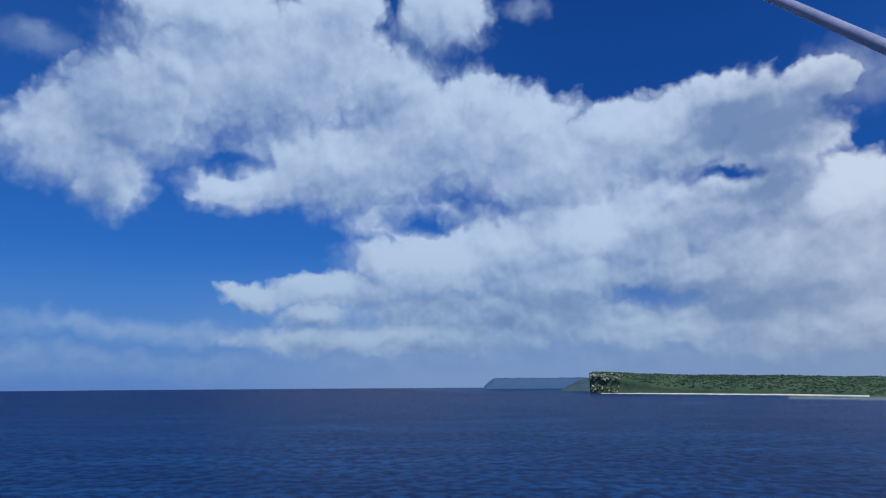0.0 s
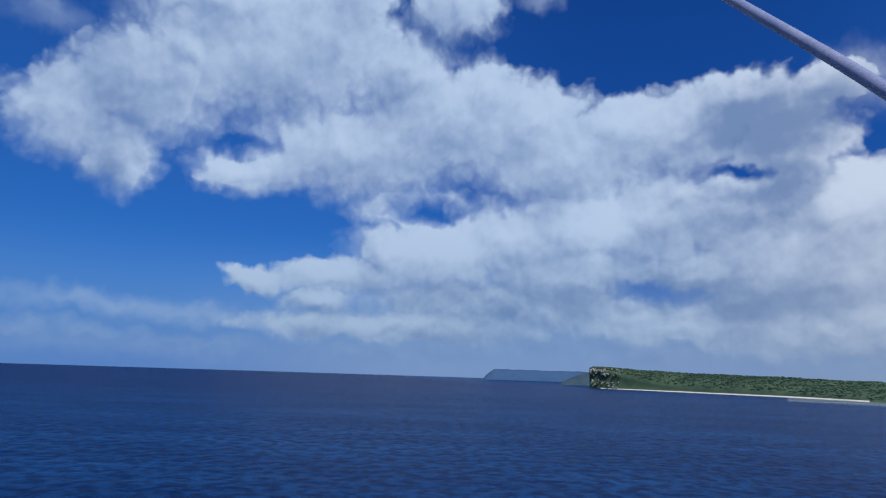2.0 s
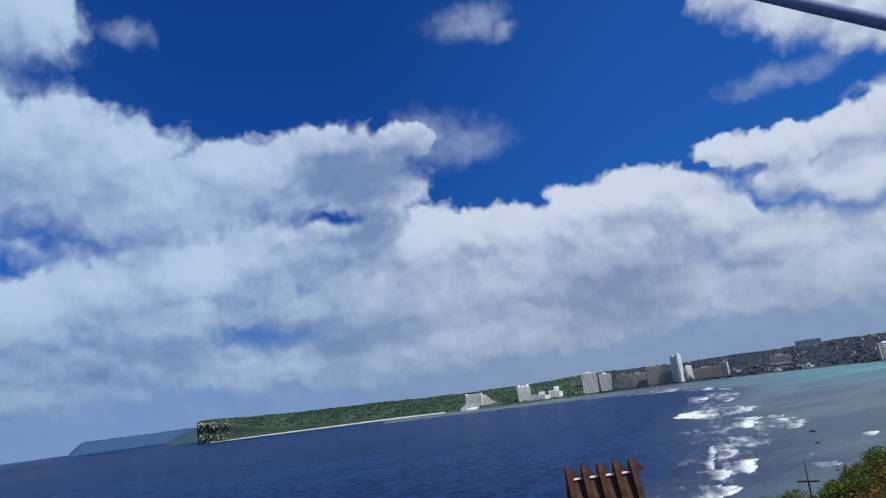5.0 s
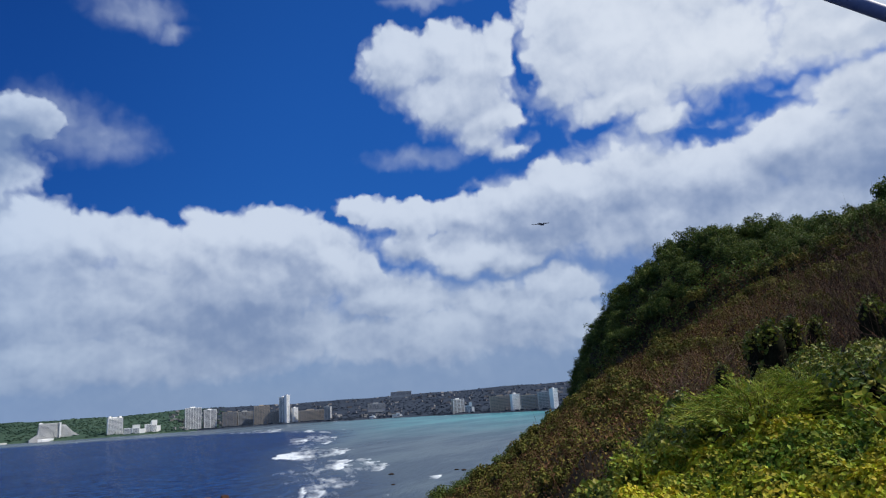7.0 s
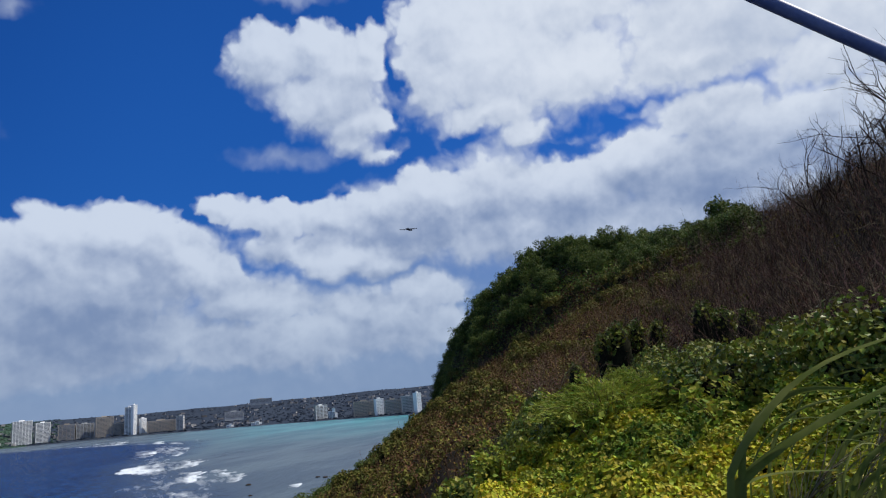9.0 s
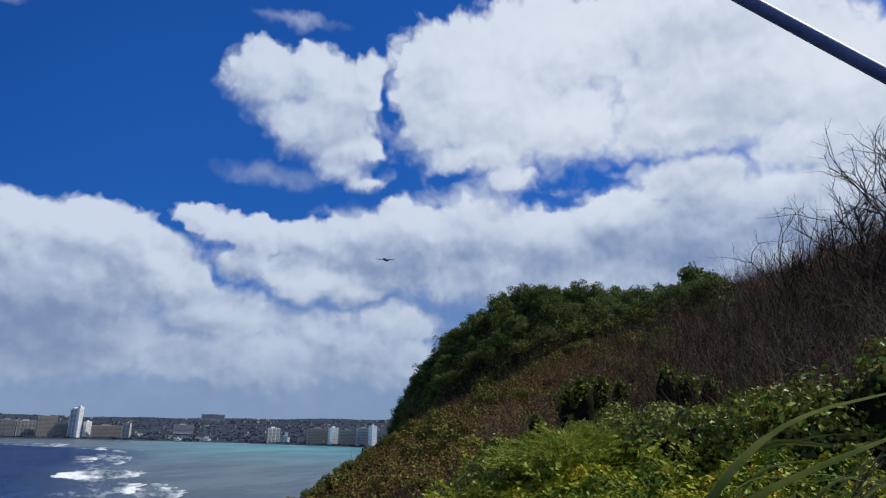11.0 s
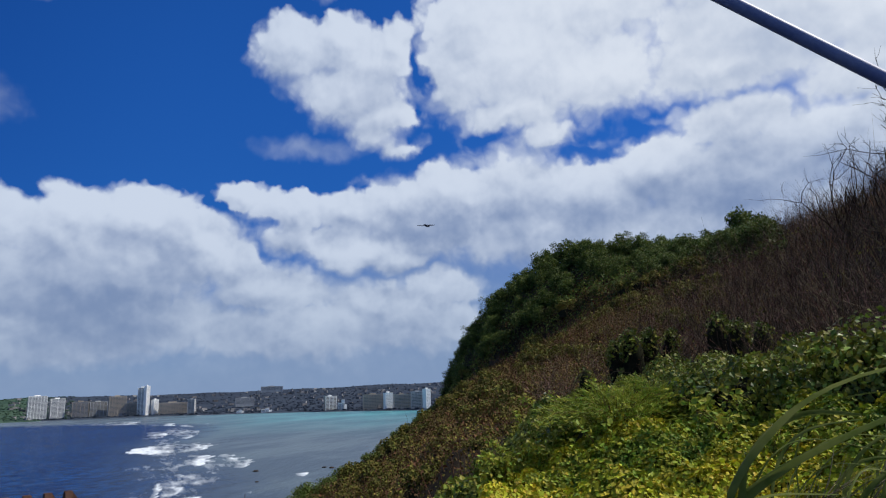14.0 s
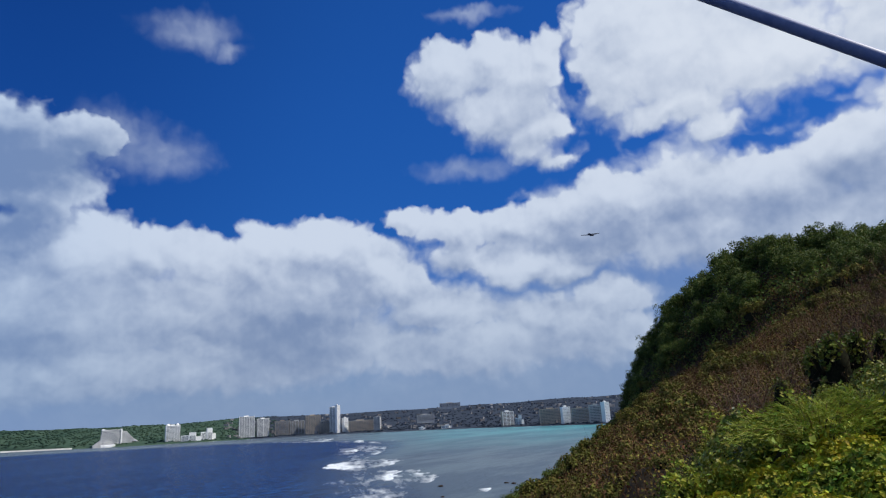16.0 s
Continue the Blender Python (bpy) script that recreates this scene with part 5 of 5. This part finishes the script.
def low_block(label, az0, az1, el, off, wall, turn=0.0, depth=16.0, base=3.0):
    """A low building with stepped volumes and one or two storeys of windows."""
    az, r, m = shore_spot(az0, az1, off, turn)
    w, top = r * radians(az1 - az0), EYE + r * math.tan(radians(el))
    root = tagged(new("low_building"), label, "building", "low buildings round the bay")
    root.matrix_basis = m
    h = top - base
    part("wall", box_mesh("wall", wall, (-w / 2, -w * 0.1, 0, depth, base - 6, top - h * 0.3), (-w * 0.1, w * 0.25, -2, depth, base - 6, top), (w * 0.25, w / 2, 1, depth, base - 6, top - h * 0.45)), root)
    part("roof", box_mesh("roof", wall, (-w / 2 - 0.4, -w * 0.1, -0.4, depth, top - h * 0.3, top - h * 0.3 + 0.7), (-w * 0.1 - 0.3, w * 0.25 + 0.3, -2.4, depth, top, top + 0.8)), root)
    n = max(1, int(h / 4.5))
    for k in range(n):
        z = base + 1.5 + k * h * 0.62 / n
        part("window", box_mesh("window", M_PANE, (-w * 0.47, -w * 0.13, -0.2, 0.05, z, z + 1.7)), root)
        part("window", box_mesh("window", M_PANE, (-w * 0.07, w * 0.22, -2.2, -1.95, z, z + 1.7)), root)


terraced_hotel()
domed_hotel()
low_block("low white hotel pavilions among trees by the shore", 39.7, 41.2, -0.32, 45, M_WHITE)
low_block("white stepped hotel block above the shore", 41.2, 42.3, -0.05, 70, M_WHITE, 10)
hotel("tall white hotel slab with pale frame round its balconies", 44.05, 45.25, 0.66, 60, M_GREYWALL, 6, 20, M_WHITE, 6)
hotel("pale grey hotel block with white end walls", 45.45, 46.4, 0.43, 75, M_GREYWALL, 12, 18, M_WHITE, 2)
hotel("grey hotel block with beige piers", 46.85, 47.95, 0.15, 75, M_GREYWALL, -6, 18, M_BEIGE, 4)
hotel("brown hotel block with dark windows", 48.0, 49.2, 0.10, 85, M_BROWNWALL, 8, 18, M_GREYWALL, 5)
hotel("broad beige hotel block on the beach", 49.3, 50.5, 0.46, 60, M_BEIGE, 6, 24, M_BEIGE, 6)
hotel("low beige hotel wing beside the tower", 50.5, 51.2, -0.09, 70, M_BEIGE, 6, 20, M_BEIGE, 3)
# One white tower in two blocks: grey walls for its shaded side, white for the lit.
hotel("shaded left side of the tall white hotel tower on the beach, coloured grey", 51.22, 51.78, 1.05, 50, M_GREYWALL, -16, 24, M_WHITE, 2)
hotel("tall slim white hotel tower with a stepped top", 51.80, 52.15, 1.18, 42, M_WHITE, 30, 16, M_WHITE, 1, glass=0.42)
hotel("narrow white end tower of a long hotel", 52.37, 52.8, 0.12, 60, M_WHITE, 24, 18, M_WHITE, 1, glass=0.42)
hotel("long beige hotel block with rows of balconies", 52.8, 54.85, -0.16, 75, M_BEIGE, 4, 18, M_BEIGE, 10)
hotel("grey end block of the long hotel", 54.85, 55.4, 0.06, 70, M_GREYWALL, -12, 20, M_GREYWALL, 2)
hotel("wide grey hotel on top of the wooded ridge", 60.45, 62.2, 0.86, 1300, M_GREYWALL, 0, 30, M_GREYWALL, 7, base=75)
hotel("grey stepped apartment block on the hillside", 58.5, 59.95, 0.01, 420, M_GREYWALL, 6, 24, M_GREYWALL, 4, base=22, category="apartment block")
low_block("low white beach house with a pale roof", 58.6, 59.15, -0.92, 22, M_WHITE)
low_block("white beach pavilion beside the water", 60.5, 61.35, -0.90, 24, M_WHITE)
hotel("pale beige hotel block with a white end", 65.65, 66.65, -0.12, 45, M_BEIGE, 15, 20, M_WHITE, 3)
low_block("low white annex beside the hotel", 66.7, 67.45, -0.44, 50, M_WHITE)
hotel("broad beige hotel with pale balconies", 68.8, 70.6, -0.10, 55, M_BEIGE, 4, 20, M_BEIGE, 8)
hotel("white hotel tower with vertical bays", 70.65, 71.35, -0.01, 50, M_WHITE, 18, 20, M_WHITE, 3, glass=0.42)
hotel("grey hotel slab with many balconies", 71.4, 72.8, -0.18, 60, M_GREYWALL, 4, 18, M_BEIGE, 7)
hotel("blue-grey hotel block by the lagoon", 72.85, 74.0, 0.0, 60, M_GREYWALL, 6, 18, M_GREYWALL, 4)
hotel("slim white hotel tower at the end of the bay", 74.06, 74.55, 0.19, 45, M_WHITE, 28, 20, M_WHITE, 2, glass=0.42)


def town():
    """Small houses, and the tree clumps between them, over the land round the bay."""
    rnd = np.random.RandomState(5)
    verts, faces = [], []
    cube_v = np.array([(-1, -1, 0), (1, -1, 0), (1, 1, 0), (-1, 1, 0), (-1, -1, 1), (1, -1, 1), (1, 1, 1), (-1, 1, 1)], float)
    cube_f = np.array([(3, 2, 1, 0), (4, 5, 6, 7), (0, 1, 5, 4), (1, 2, 6, 5), (2, 3, 7, 6), (3, 0, 4, 7)])
    for k in range(230):
        az = rnd.uniform(43, 77)
        u = rnd.uniform(0.02, 0.95) ** 1.3
        r = float(coast(az, COAST_R)) + 40 + u * (float(coast(az, RIDGE_R)) - float(coast(az, COAST_R)))
        x, y, z = polar(az, r, float(bay_height(az, r)))
        w, d, h = rnd.uniform(3, 11), rnd.uniform(3, 7), rnd.uniform(3, 6.5)
        t = rnd.uniform(-0.6, 0.6) - radians(az)
        c, s = math.cos(t), math.sin(t)
        v = cube_v * (w, d, h + 5) - (0, 0, 2)
        verts.append(np.stack([x + v[:, 0] * c - v[:, 1] * s, y + v[:, 0] * s + v[:, 1] * c, z + v[:, 2]], -1))
        faces.append(cube_f + 8 * k)
    stuff("town_houses", mesh_of("town_houses", np.concatenate(verts), np.concatenate(faces), M_HOUSES), "scattered pale low houses across the far hillside", "houses")
    bm = bmesh.new()
    bmesh.ops.create_icosphere(bm, subdivisions=1, radius=1.0)
    ico_v = np.array([v.co[:] for v in bm.verts])
    ico_f = np.array([[v.index for v in f.verts] for f in bm.faces])
    bm.free()
    for name, mat, a0, a1, count, label in (("far_woods", M_WOODS, 12.6, 47, 4500, "dense green woodland covering the far coast"), ("town_trees", M_TOWN, 44, 77, 2600, "trees between the far town's buildings, shadow and haze in their colour")):
        az = rnd.uniform(a0, a1, count)
        u = rnd.uniform(0, 1, count) ** (1.0 if mat is M_WOODS else 1.4)
        r = coast(az, COAST_R) + 22 + u * (coast(az, RIDGE_R) - coast(az, COAST_R) - 10)
        z = bay_height(az, r)
        p = np.stack([r * np.sin(np.radians(az)), r * np.cos(np.radians(az)), z + 1.5], -1)
        size = rnd.uniform(2.2, 5.5, count)[:, None, None] * np.stack([rnd.uniform(0.8, 1.5, count), rnd.uniform(0.8, 1.5, count), rnd.uniform(0.25, 0.45, count)], -1)[:, None]
        v = p[:, None] + ico_v[None] * size * (1 + rnd.uniform(-0.25, 0.25, (count, len(ico_v), 1)))
        f = ico_f[None] + (np.arange(count) * len(ico_v))[:, None, None]
        stuff(name, mesh_of(name, v.reshape(-1, 3), f.reshape(-1, 3), mat, True), label, "woods")


town()


def cliff_rocks():
    """Pale limestone slabs on the steep face of the far point."""
    rnd = np.random.RandomState(9)
    verts, faces, at = [], [], 0
    bm = bmesh.new()
    bmesh.ops.create_icosphere(bm, subdivisions=2, radius=1.0)
    v0 = np.array([v.co[:] for v in bm.verts])
    f0 = np.array([[v.index for v in f.verts] for f in bm.faces])
    bm.free()
    for k in range(70):
        u = rnd.uniform(0, 1) ** 1.3
        az = 12.42 + 2.4 * u
        r = float(coast(az, COAST_R)) - rnd.uniform(0, 8)
        z = rnd.uniform(8, 40) if rnd.rand() < 0.45 else rnd.uniform(62, 98)
        s = np.array((rnd.uniform(2, 7), rnd.uniform(5, 9), rnd.uniform(2, 7))) * (1 - 0.3 * u)
        v = v0 * s * (1 + rnd.uniform(-0.3, 0.3, (len(v0), 1)))
        t = -radians(az)
        verts.append(np.stack([v[:, 0] * math.cos(t) - v[:, 1] * math.sin(t), v[:, 0] * math.sin(t) + v[:, 1] * math.cos(t), v[:, 2]], -1) + polar(az, r, z))
        faces.append(f0 + len(v0) * k)
    stuff("cliff_rocks", mesh_of("cliff_rocks", np.concatenate(verts), np.concatenate(faces), M_CLIFF), "bare pale limestone outcrops on the far sea cliff", "rock")


cliff_rocks()


def far_point(name, label, az0, az1, el, r, mat, z0, ramp=0.10):
    """A distant headland: an uneven ridge that ends in a steep point."""
    az = np.linspace(az0, az1, 60)
    u = (az - az0) / (az1 - az0)
    top = EYE + r * np.tan(np.radians(el)) * np.ones(60)
    rise = np.clip(u / ramp, 0, 1) ** 0.7
    crest = z0 + (top - z0) * rise * (0.94 + 0.08 * value_noise(az * 2.2, az * 0, 3))
    rows = []
    for k, f in enumerate((0.0, 0.35, 0.75, 1.0, 0.9)):
        dist = r + (0, 25, 60, 110, 180)[k]
        rows.append(np.stack([dist * np.sin(np.radians(az)), dist * np.cos(np.radians(az)), (z0 - 3) + (crest - z0 + 3) * f], -1))
    ob = grid_mesh(name, np.array(rows), mat)
    tagged(ob, label, "headland", kind="structure")


far_point("middle_headland", "wooded sea cliff beyond the limestone point, blued with painted haze", 9.8, 13.4, 0.78, 3900, M_MIDHAZE, 2.5, 0.8)
far_point("backdrop", "distant headland on the horizon, blue-grey with painted haze", 3.4, 12.6, 0.60, 4560, M_HAZE, 17.0)


# ---- things at the lookout ----
def shelter():
    """The gabled lookout shelter below: five tall frames over a brown roof."""
    r, az = 37.0, 44.5
    root = tagged(new("lookout_shelter"), "brown timber shelter with five pointed gable frames", "shelter")
    ridge = EYE - r * math.tan(radians(6.15))
    root.matrix_basis = pose(*polar(az, r, ridge), 0, 0, -az + 10)
    n, gap = 5, 0.84
    drop, out = 4.6, 2.1
    frame_mesh = prism_mesh("frame", M_TIMBER, [(-0.17, 0.0), (0.17, 0.0), (out + 0.2, -drop), (out - 0.22, -drop), (0.0, -0.78), (-out + 0.22, -drop), (-out - 0.2, -drop)], -0.16, 0.16)
    # Added plate whose shape stands for each gable's back leg in shadow.
    fin = prism_mesh("fin", M_ROOF, [(-0.17, 0.02), (0.12, 0.02), (0.62, -0.60), (-0.17, -0.60)], -0.05, 0.12)
    for k in range(n):
        x = (k - (n - 1) / 2) * gap
        part("fin", fin, root, "slanting plate standing for the shaded back leg of each gable").location = (x, 0, 0)
        fr = part("frame", frame_mesh, root)
        fr.matrix_basis = pose(x, 0, 0, 0, 0, 90)
        if k == n - 1:
            break
        for side in (-1, 1):
            panel = prism_mesh("roof_panel", M_ROOF, [(0.02, -0.72), (out - 0.1, -drop + 0.25), (out - 0.02, -drop + 0.30), (0.02, -0.62)], -gap / 2 + 0.17, gap / 2 - 0.17)
            pn = part("roof_panel", panel, root)
            pn.matrix_basis = pose(x + gap / 2, 0, 0, 0, 0, 90 if side > 0 else -90)
        part("ridge_cap", box_mesh("ridge_cap", M_WHITE, (x + 0.18, x + gap - 0.18, -0.16, 0.16, -0.66, -0.56), bevel=0.015), root, "white ridge flashing")
        dark = prism_mesh("louvre", M_PANE, [(0.42, -1.70), (1.0, -3.0), (1.06, -2.97), (0.48, -1.67)], -gap / 2 + 0.24, gap / 2 - 0.24)
        part("louvre", dark, root, "dark opening in the roof").matrix_basis = pose(x + gap / 2, -0.02, 0.06, 0, 0, -90)
    end = (n - 1) / 2 * gap
    part("gable_board", prism_mesh("gable_board", M_WHITE, [(-0.10, -1.0), (0.10, -1.0), (1.25, -3.6), (1.0, -3.6), (0, -1.4), (-1.0, -3.6), (-1.25, -3.6)], -0.03, 0.03), root, "white boards in the gable").matrix_basis = pose(end - 0.22, 0, 0, 0, 0, 90)
    part("wall", box_mesh("wall", M_BEIGE, (-end, end - 0.3, -1.15, 1.15, -6.2, -3.3)), root, "pale wall under the roof")


shelter()


def signal_post():
    r, az = 42.0, 59.3
    top = EYE - r * math.tan(radians(7.35))
    foot = float(slope_height(az, r))
    root = tagged(new("post"), "dark wooden post with a short crossbar at the cliff edge", "post")
    root.matrix_basis = pose(*polar(az, r, foot), 0, 2, -az)
    h = top - foot
    part("pole", stems_mesh("pole", np.array([(0, 0, -0.5)]), np.array([(0, 0, 1.0)]), np.array([h + 0.5]), np.array([0.10]), M_TIMBER, 0.0), root)
    part("crossbar", box_mesh("crossbar", M_TIMBER, (-0.55, 0.55, -0.05, 0.05, h * 0.52, h * 0.52 + 0.09), bevel=0.01), root)


signal_post()


def model_plane():
    """A small dark aeroplane with straight wings and a tailplane, in flight."""
    r, az, el = 96.0, 74.6, 14.2
    root = tagged(new("aeroplane"), "small dark propeller aeroplane flying over the bay", "aeroplane")
    root.matrix_basis = pose(*polar(az, r, EYE + r * math.tan(radians(el))), 24, -5, -az + 20) @ Matrix.Scale(1.45, 4)

    def loft(name, rings, sides=10):
        verts = [(x + a * math.cos(t), y, z + b * math.sin(t)) for x, y, z, a, b in rings for t in np.linspace(0, 2 * math.pi, sides, endpoint=False)]
        faces = [(k * sides + i, k * sides + (i + 1) % sides, (k + 1) * sides + (i + 1) % sides, (k + 1) * sides + i) for k in range(len(rings) - 1) for i in range(sides)]
        return mesh_of(name, verts, faces, M_PLANE, True)

    def wing(name, span, root_chord, tip_chord, y, z, rise, thick):
        rings = []
        for s in (-1, -0.5, 0, 0.5, 1):
            c = root_chord + (tip_chord - root_chord) * abs(s)
            for dy, dz in ((c * 0.5, 0), (c * 0.1, thick), (-c * 0.5, 0), (c * 0.1, -thick * 0.5)):
                rings.append((s * span / 2, y + dy, z + rise * abs(s) + dz * (1 - 0.4 * abs(s))))
        faces = [(k * 4 + i, k * 4 + (i + 1) % 4, k * 4 + 4 + (i + 1) % 4, k * 4 + 4 + i) for k in range(4) for i in range(4)]
        return mesh_of(name, rings, faces, M_PLANE, True)

    part("fuselage", loft("fuselage", [(0, 0.72, 0, 0.02, 0.02), (0, 0.62, 0, 0.07, 0.08), (0, 0.25, 0.01, 0.10, 0.13), (0, -0.1, 0.01, 0.09, 0.12), (0, -0.6, 0.03, 0.04, 0.05), (0, -0.82, 0.04, 0.02, 0.03)]), root)
    part("wing", wing("wing", 1.9, 0.38, 0.28, 0.15, -0.03, 0.07, 0.05), root)
    part("tailplane", wing("tailplane", 0.66, 0.18, 0.13, -0.75, 0.24, 0.0, 0.015), root)
    part("fin", prism_mesh("fin", M_PLANE, [(-0.60, 0.04), (-0.72, 0.27), (-0.86, 0.27), (-0.84, 0.02)], -0.012, 0.012), root).matrix_basis = pose(0, 0, 0, 0, 0, 90)
    part("propeller", box_mesh("propeller", M_PLANE, (-0.14, 0.14, 0.72, 0.735, -0.012, 0.012)), root)


model_plane()


def tube_mesh(name, points, thick, mat, sides=16):
    """A round tube along a line of points, closed at both ends."""
    pts = np.array(points, float)
    along = unit(np.gradient(pts, axis=0))
    side = unit(np.cross(along, (0.31, -0.77, 0.55)))
    third = np.cross(along, side)
    bm = bmesh.new()
    rings = [[bm.verts.new(p + thick * (u * math.cos(a) + v * math.sin(a))) for a in np.linspace(0, 2 * math.pi, sides, endpoint=False)] for p, u, v in zip(pts, side, third)]
    for low, high in zip(rings, rings[1:]):
        for i in range(sides):
            bm.faces.new((low[i], low[(i + 1) % sides], high[(i + 1) % sides], high[i]))
    bm.faces.new(rings[0][::-1]), bm.faces.new(rings[-1])
    return from_bm(name, bm, mat, True)


def carried_rod():
    """A slim metal rod carried with the camera, set up as a fixed pole that bends a little higher up."""
    d, bent = Vector((0.08690, 0.72589, 0.68230)), Vector((-0.06272, 0.71767, 0.69356))
    q = Vector((0.72928, -0.22272, 45.37556))
    # The foot in the ground is made up, to hold the rod still.
    foot = q - d * ((q.z - float(ground_at(np.array(0.4), np.array(-2.3)))) / d.z + 0.25)
    root = tagged(new("carried_rod"), "slim blue-grey metal rod carried with the camera, fixed here as a leaning pole", "pole")
    root.matrix_basis = Matrix.Translation(foot)
    points = [Vector((0, 0, 0)), (q - foot) + d * 0.3]
    for k in range(1, 9):
        points.append(points[-1] + d.lerp(bent, k / 8).normalized() * 0.05)
    points.append(points[-1] + bent * 3.0)
    part("tube", tube_mesh("tube", points, 0.0076, M_TUBE), root)
    part("cap", tube_mesh("cap", [points[-1] - bent * 0.01, points[-1] + bent * 0.04], 0.0092, M_TUBE), root)


carried_rod()


def blade_mesh(name, points, width, seed):
    """One long grass blade along a smooth arch, folded along its middle."""
    rnd = np.random.RandomState(seed)
    path = np.array(points, float)
    for k in range(2):
        path = np.concatenate([path[:1], np.stack([path[:-1] * 0.75 + path[1:] * 0.25, path[:-1] * 0.25 + path[1:] * 0.75], 1).reshape(-1, 3), path[-1:]])
    u = np.linspace(0, 1, len(path))[:, None]
    along = unit(np.gradient(path, axis=0))
    flat = unit(np.cross(along, unit(rnd.normal(size=3) * 0.3 + np.array((-0.7, 0.0, 0.7)))))
    wide = width * np.clip(np.sin(np.pi * (0.15 + 0.85 * u)) ** 0.6, 0.04, 1)
    keel = unit(np.cross(along, flat)) * wide * 0.22
    verts = np.stack([path - flat * wide * 0.5, path - keel, path + flat * wide * 0.5], 1).reshape(-1, 3)
    faces = [(k * 3 + i, k * 3 + i + 1, k * 3 + 4 + i, k * 3 + 3 + i) for k in range(len(path) - 1) for i in range(2)]
    return mesh_of(name, verts, faces, M_BLADE, True)


def tall_grass():
    rnd = np.random.RandomState(3)
    right = np.array((math.cos(radians(106)), -math.sin(radians(106)), 0.0))
    seen = lambda az, el, r: np.array(polar(az, r, EYE + r * math.tan(radians(el))))
    arches = [((97.0, -10.0), (99.6, -5.4), (104.6, -0.7), (112.5, 1.4)), ((97.4, -9.8), (100.5, -7.2), (104.4, -4.9), (112.0, -1.4)), ((98.4, -8.0), (100.2, -4.5), (103.4, -2.2), (107.5, -2.6))]
    # each tuft: azimuth and distance of its foot, count and width of its blades
    for c, (az, r, count, width) in enumerate([(95.0, 1.35, 4, 0.022), (99.5, 1.9, 5, 0.008), (102.5, 2.1, 8, 0.010), (105.5, 1.7, 12, 0.013), (109.0, 2.1, 14, 0.010), (113.0, 1.8, 14, 0.012), (107.0, 2.8, 12, 0.010)]):
        base = np.array(polar(az, r, float(slope_height(az, r)) - 0.05))
        root = tagged(new("grass_clump"), "tuft of tall green reed grass bent by the wind", "grass", "reed grass tufts")
        root.matrix_basis = pose(*base)
        for k in range(count):
            foot = np.array((rnd.normal() * 0.06, rnd.normal() * 0.06, 0))
            if c == 0 and k < len(arches):
                way = arches[k]
                wide = width * (1.2, 1.0, 0.6)[k]
            else:
                a1, top = az + rnd.uniform(-1.0, 2.5), rnd.uniform(-9.5, -1.0)
                run = rnd.uniform(2.0, 6.5)
                way = ((a1, top - 6), (a1 + run * 0.35, top - 2), (a1 + run, top), (a1 + run * 2.2, top + rnd.uniform(-2.5, 0.8)))
                wide = width * rnd.uniform(0.4, 1.2)
            points = [foot] + [seen(*w, r + 0.05 * i + rnd.normal() * 0.02) - base for i, w in enumerate(way)]
            part("blade", blade_mesh("blade", points, wide, 100 * c + k), root)
    for k, (az, r, h) in enumerate(((91.6, 1.9, 1.52), (98.6, 2.1, 1.62), (112.0, 1.9, 2.1))):
        root = tagged(new("grass_stalk"), "thin grass stalk with a feathery seed head", "grass", "seeding grass stalks")
        root.matrix_basis = pose(*polar(az, r, float(slope_height(az, r)) - 0.05))
        u = np.linspace(0, 1, 9)
        pts = np.stack([right[0] * 0.42 * u ** 2, right[1] * 0.42 * u ** 2, h * u - 0.16 * u ** 3], -1)
        part("stalk", branch_mesh("stalk", [(pts, 0.0035)], M_BLADE), root)
        q = 60
        w = np.random.RandomState(k).uniform(0.72, 1.0, q)
        at = np.stack([np.interp(w, u, pts[:, i]) for i in range(3)], -1)
        part("seed_head", stems_mesh("seed_head", at, unit(np.tile(right * 0.6 + (0, 0, 0.7), (q, 1)) + np.random.RandomState(k).normal(size=(q, 3)) * 0.25), np.full(q, 0.14), np.full(q, 0.0016), M_SEED), root, "pale feathery seed head")


tall_grass()


def reef_rocks():
    """Dark rocks that stand out of the reef flat."""
    for k, (az, r, size) in enumerate(((60.2, 448, 1.8), (65.6, 447, 1.5), (66.2, 441, 1.8), (60.3, 392, 1.0))):
        rnd = np.random.RandomState(90 + k)
        bm = bmesh.new()
        bmesh.ops.create_icosphere(bm, subdivisions=2, radius=size)
        for v in bm.verts:
            v.co *= rnd.uniform(0.75, 1.2)
            v.co.z *= 0.4
        ob = new("reef_rock", from_bm("reef_rock", bm, M_BARK))
        ob.matrix_basis = pose(*polar(az, r, 0.2), 0, 0, 60 * k)
        tagged(ob, "low dark rock standing in the shallow lagoon", "rock", "rocks on the reef flat")


reef_rocks()
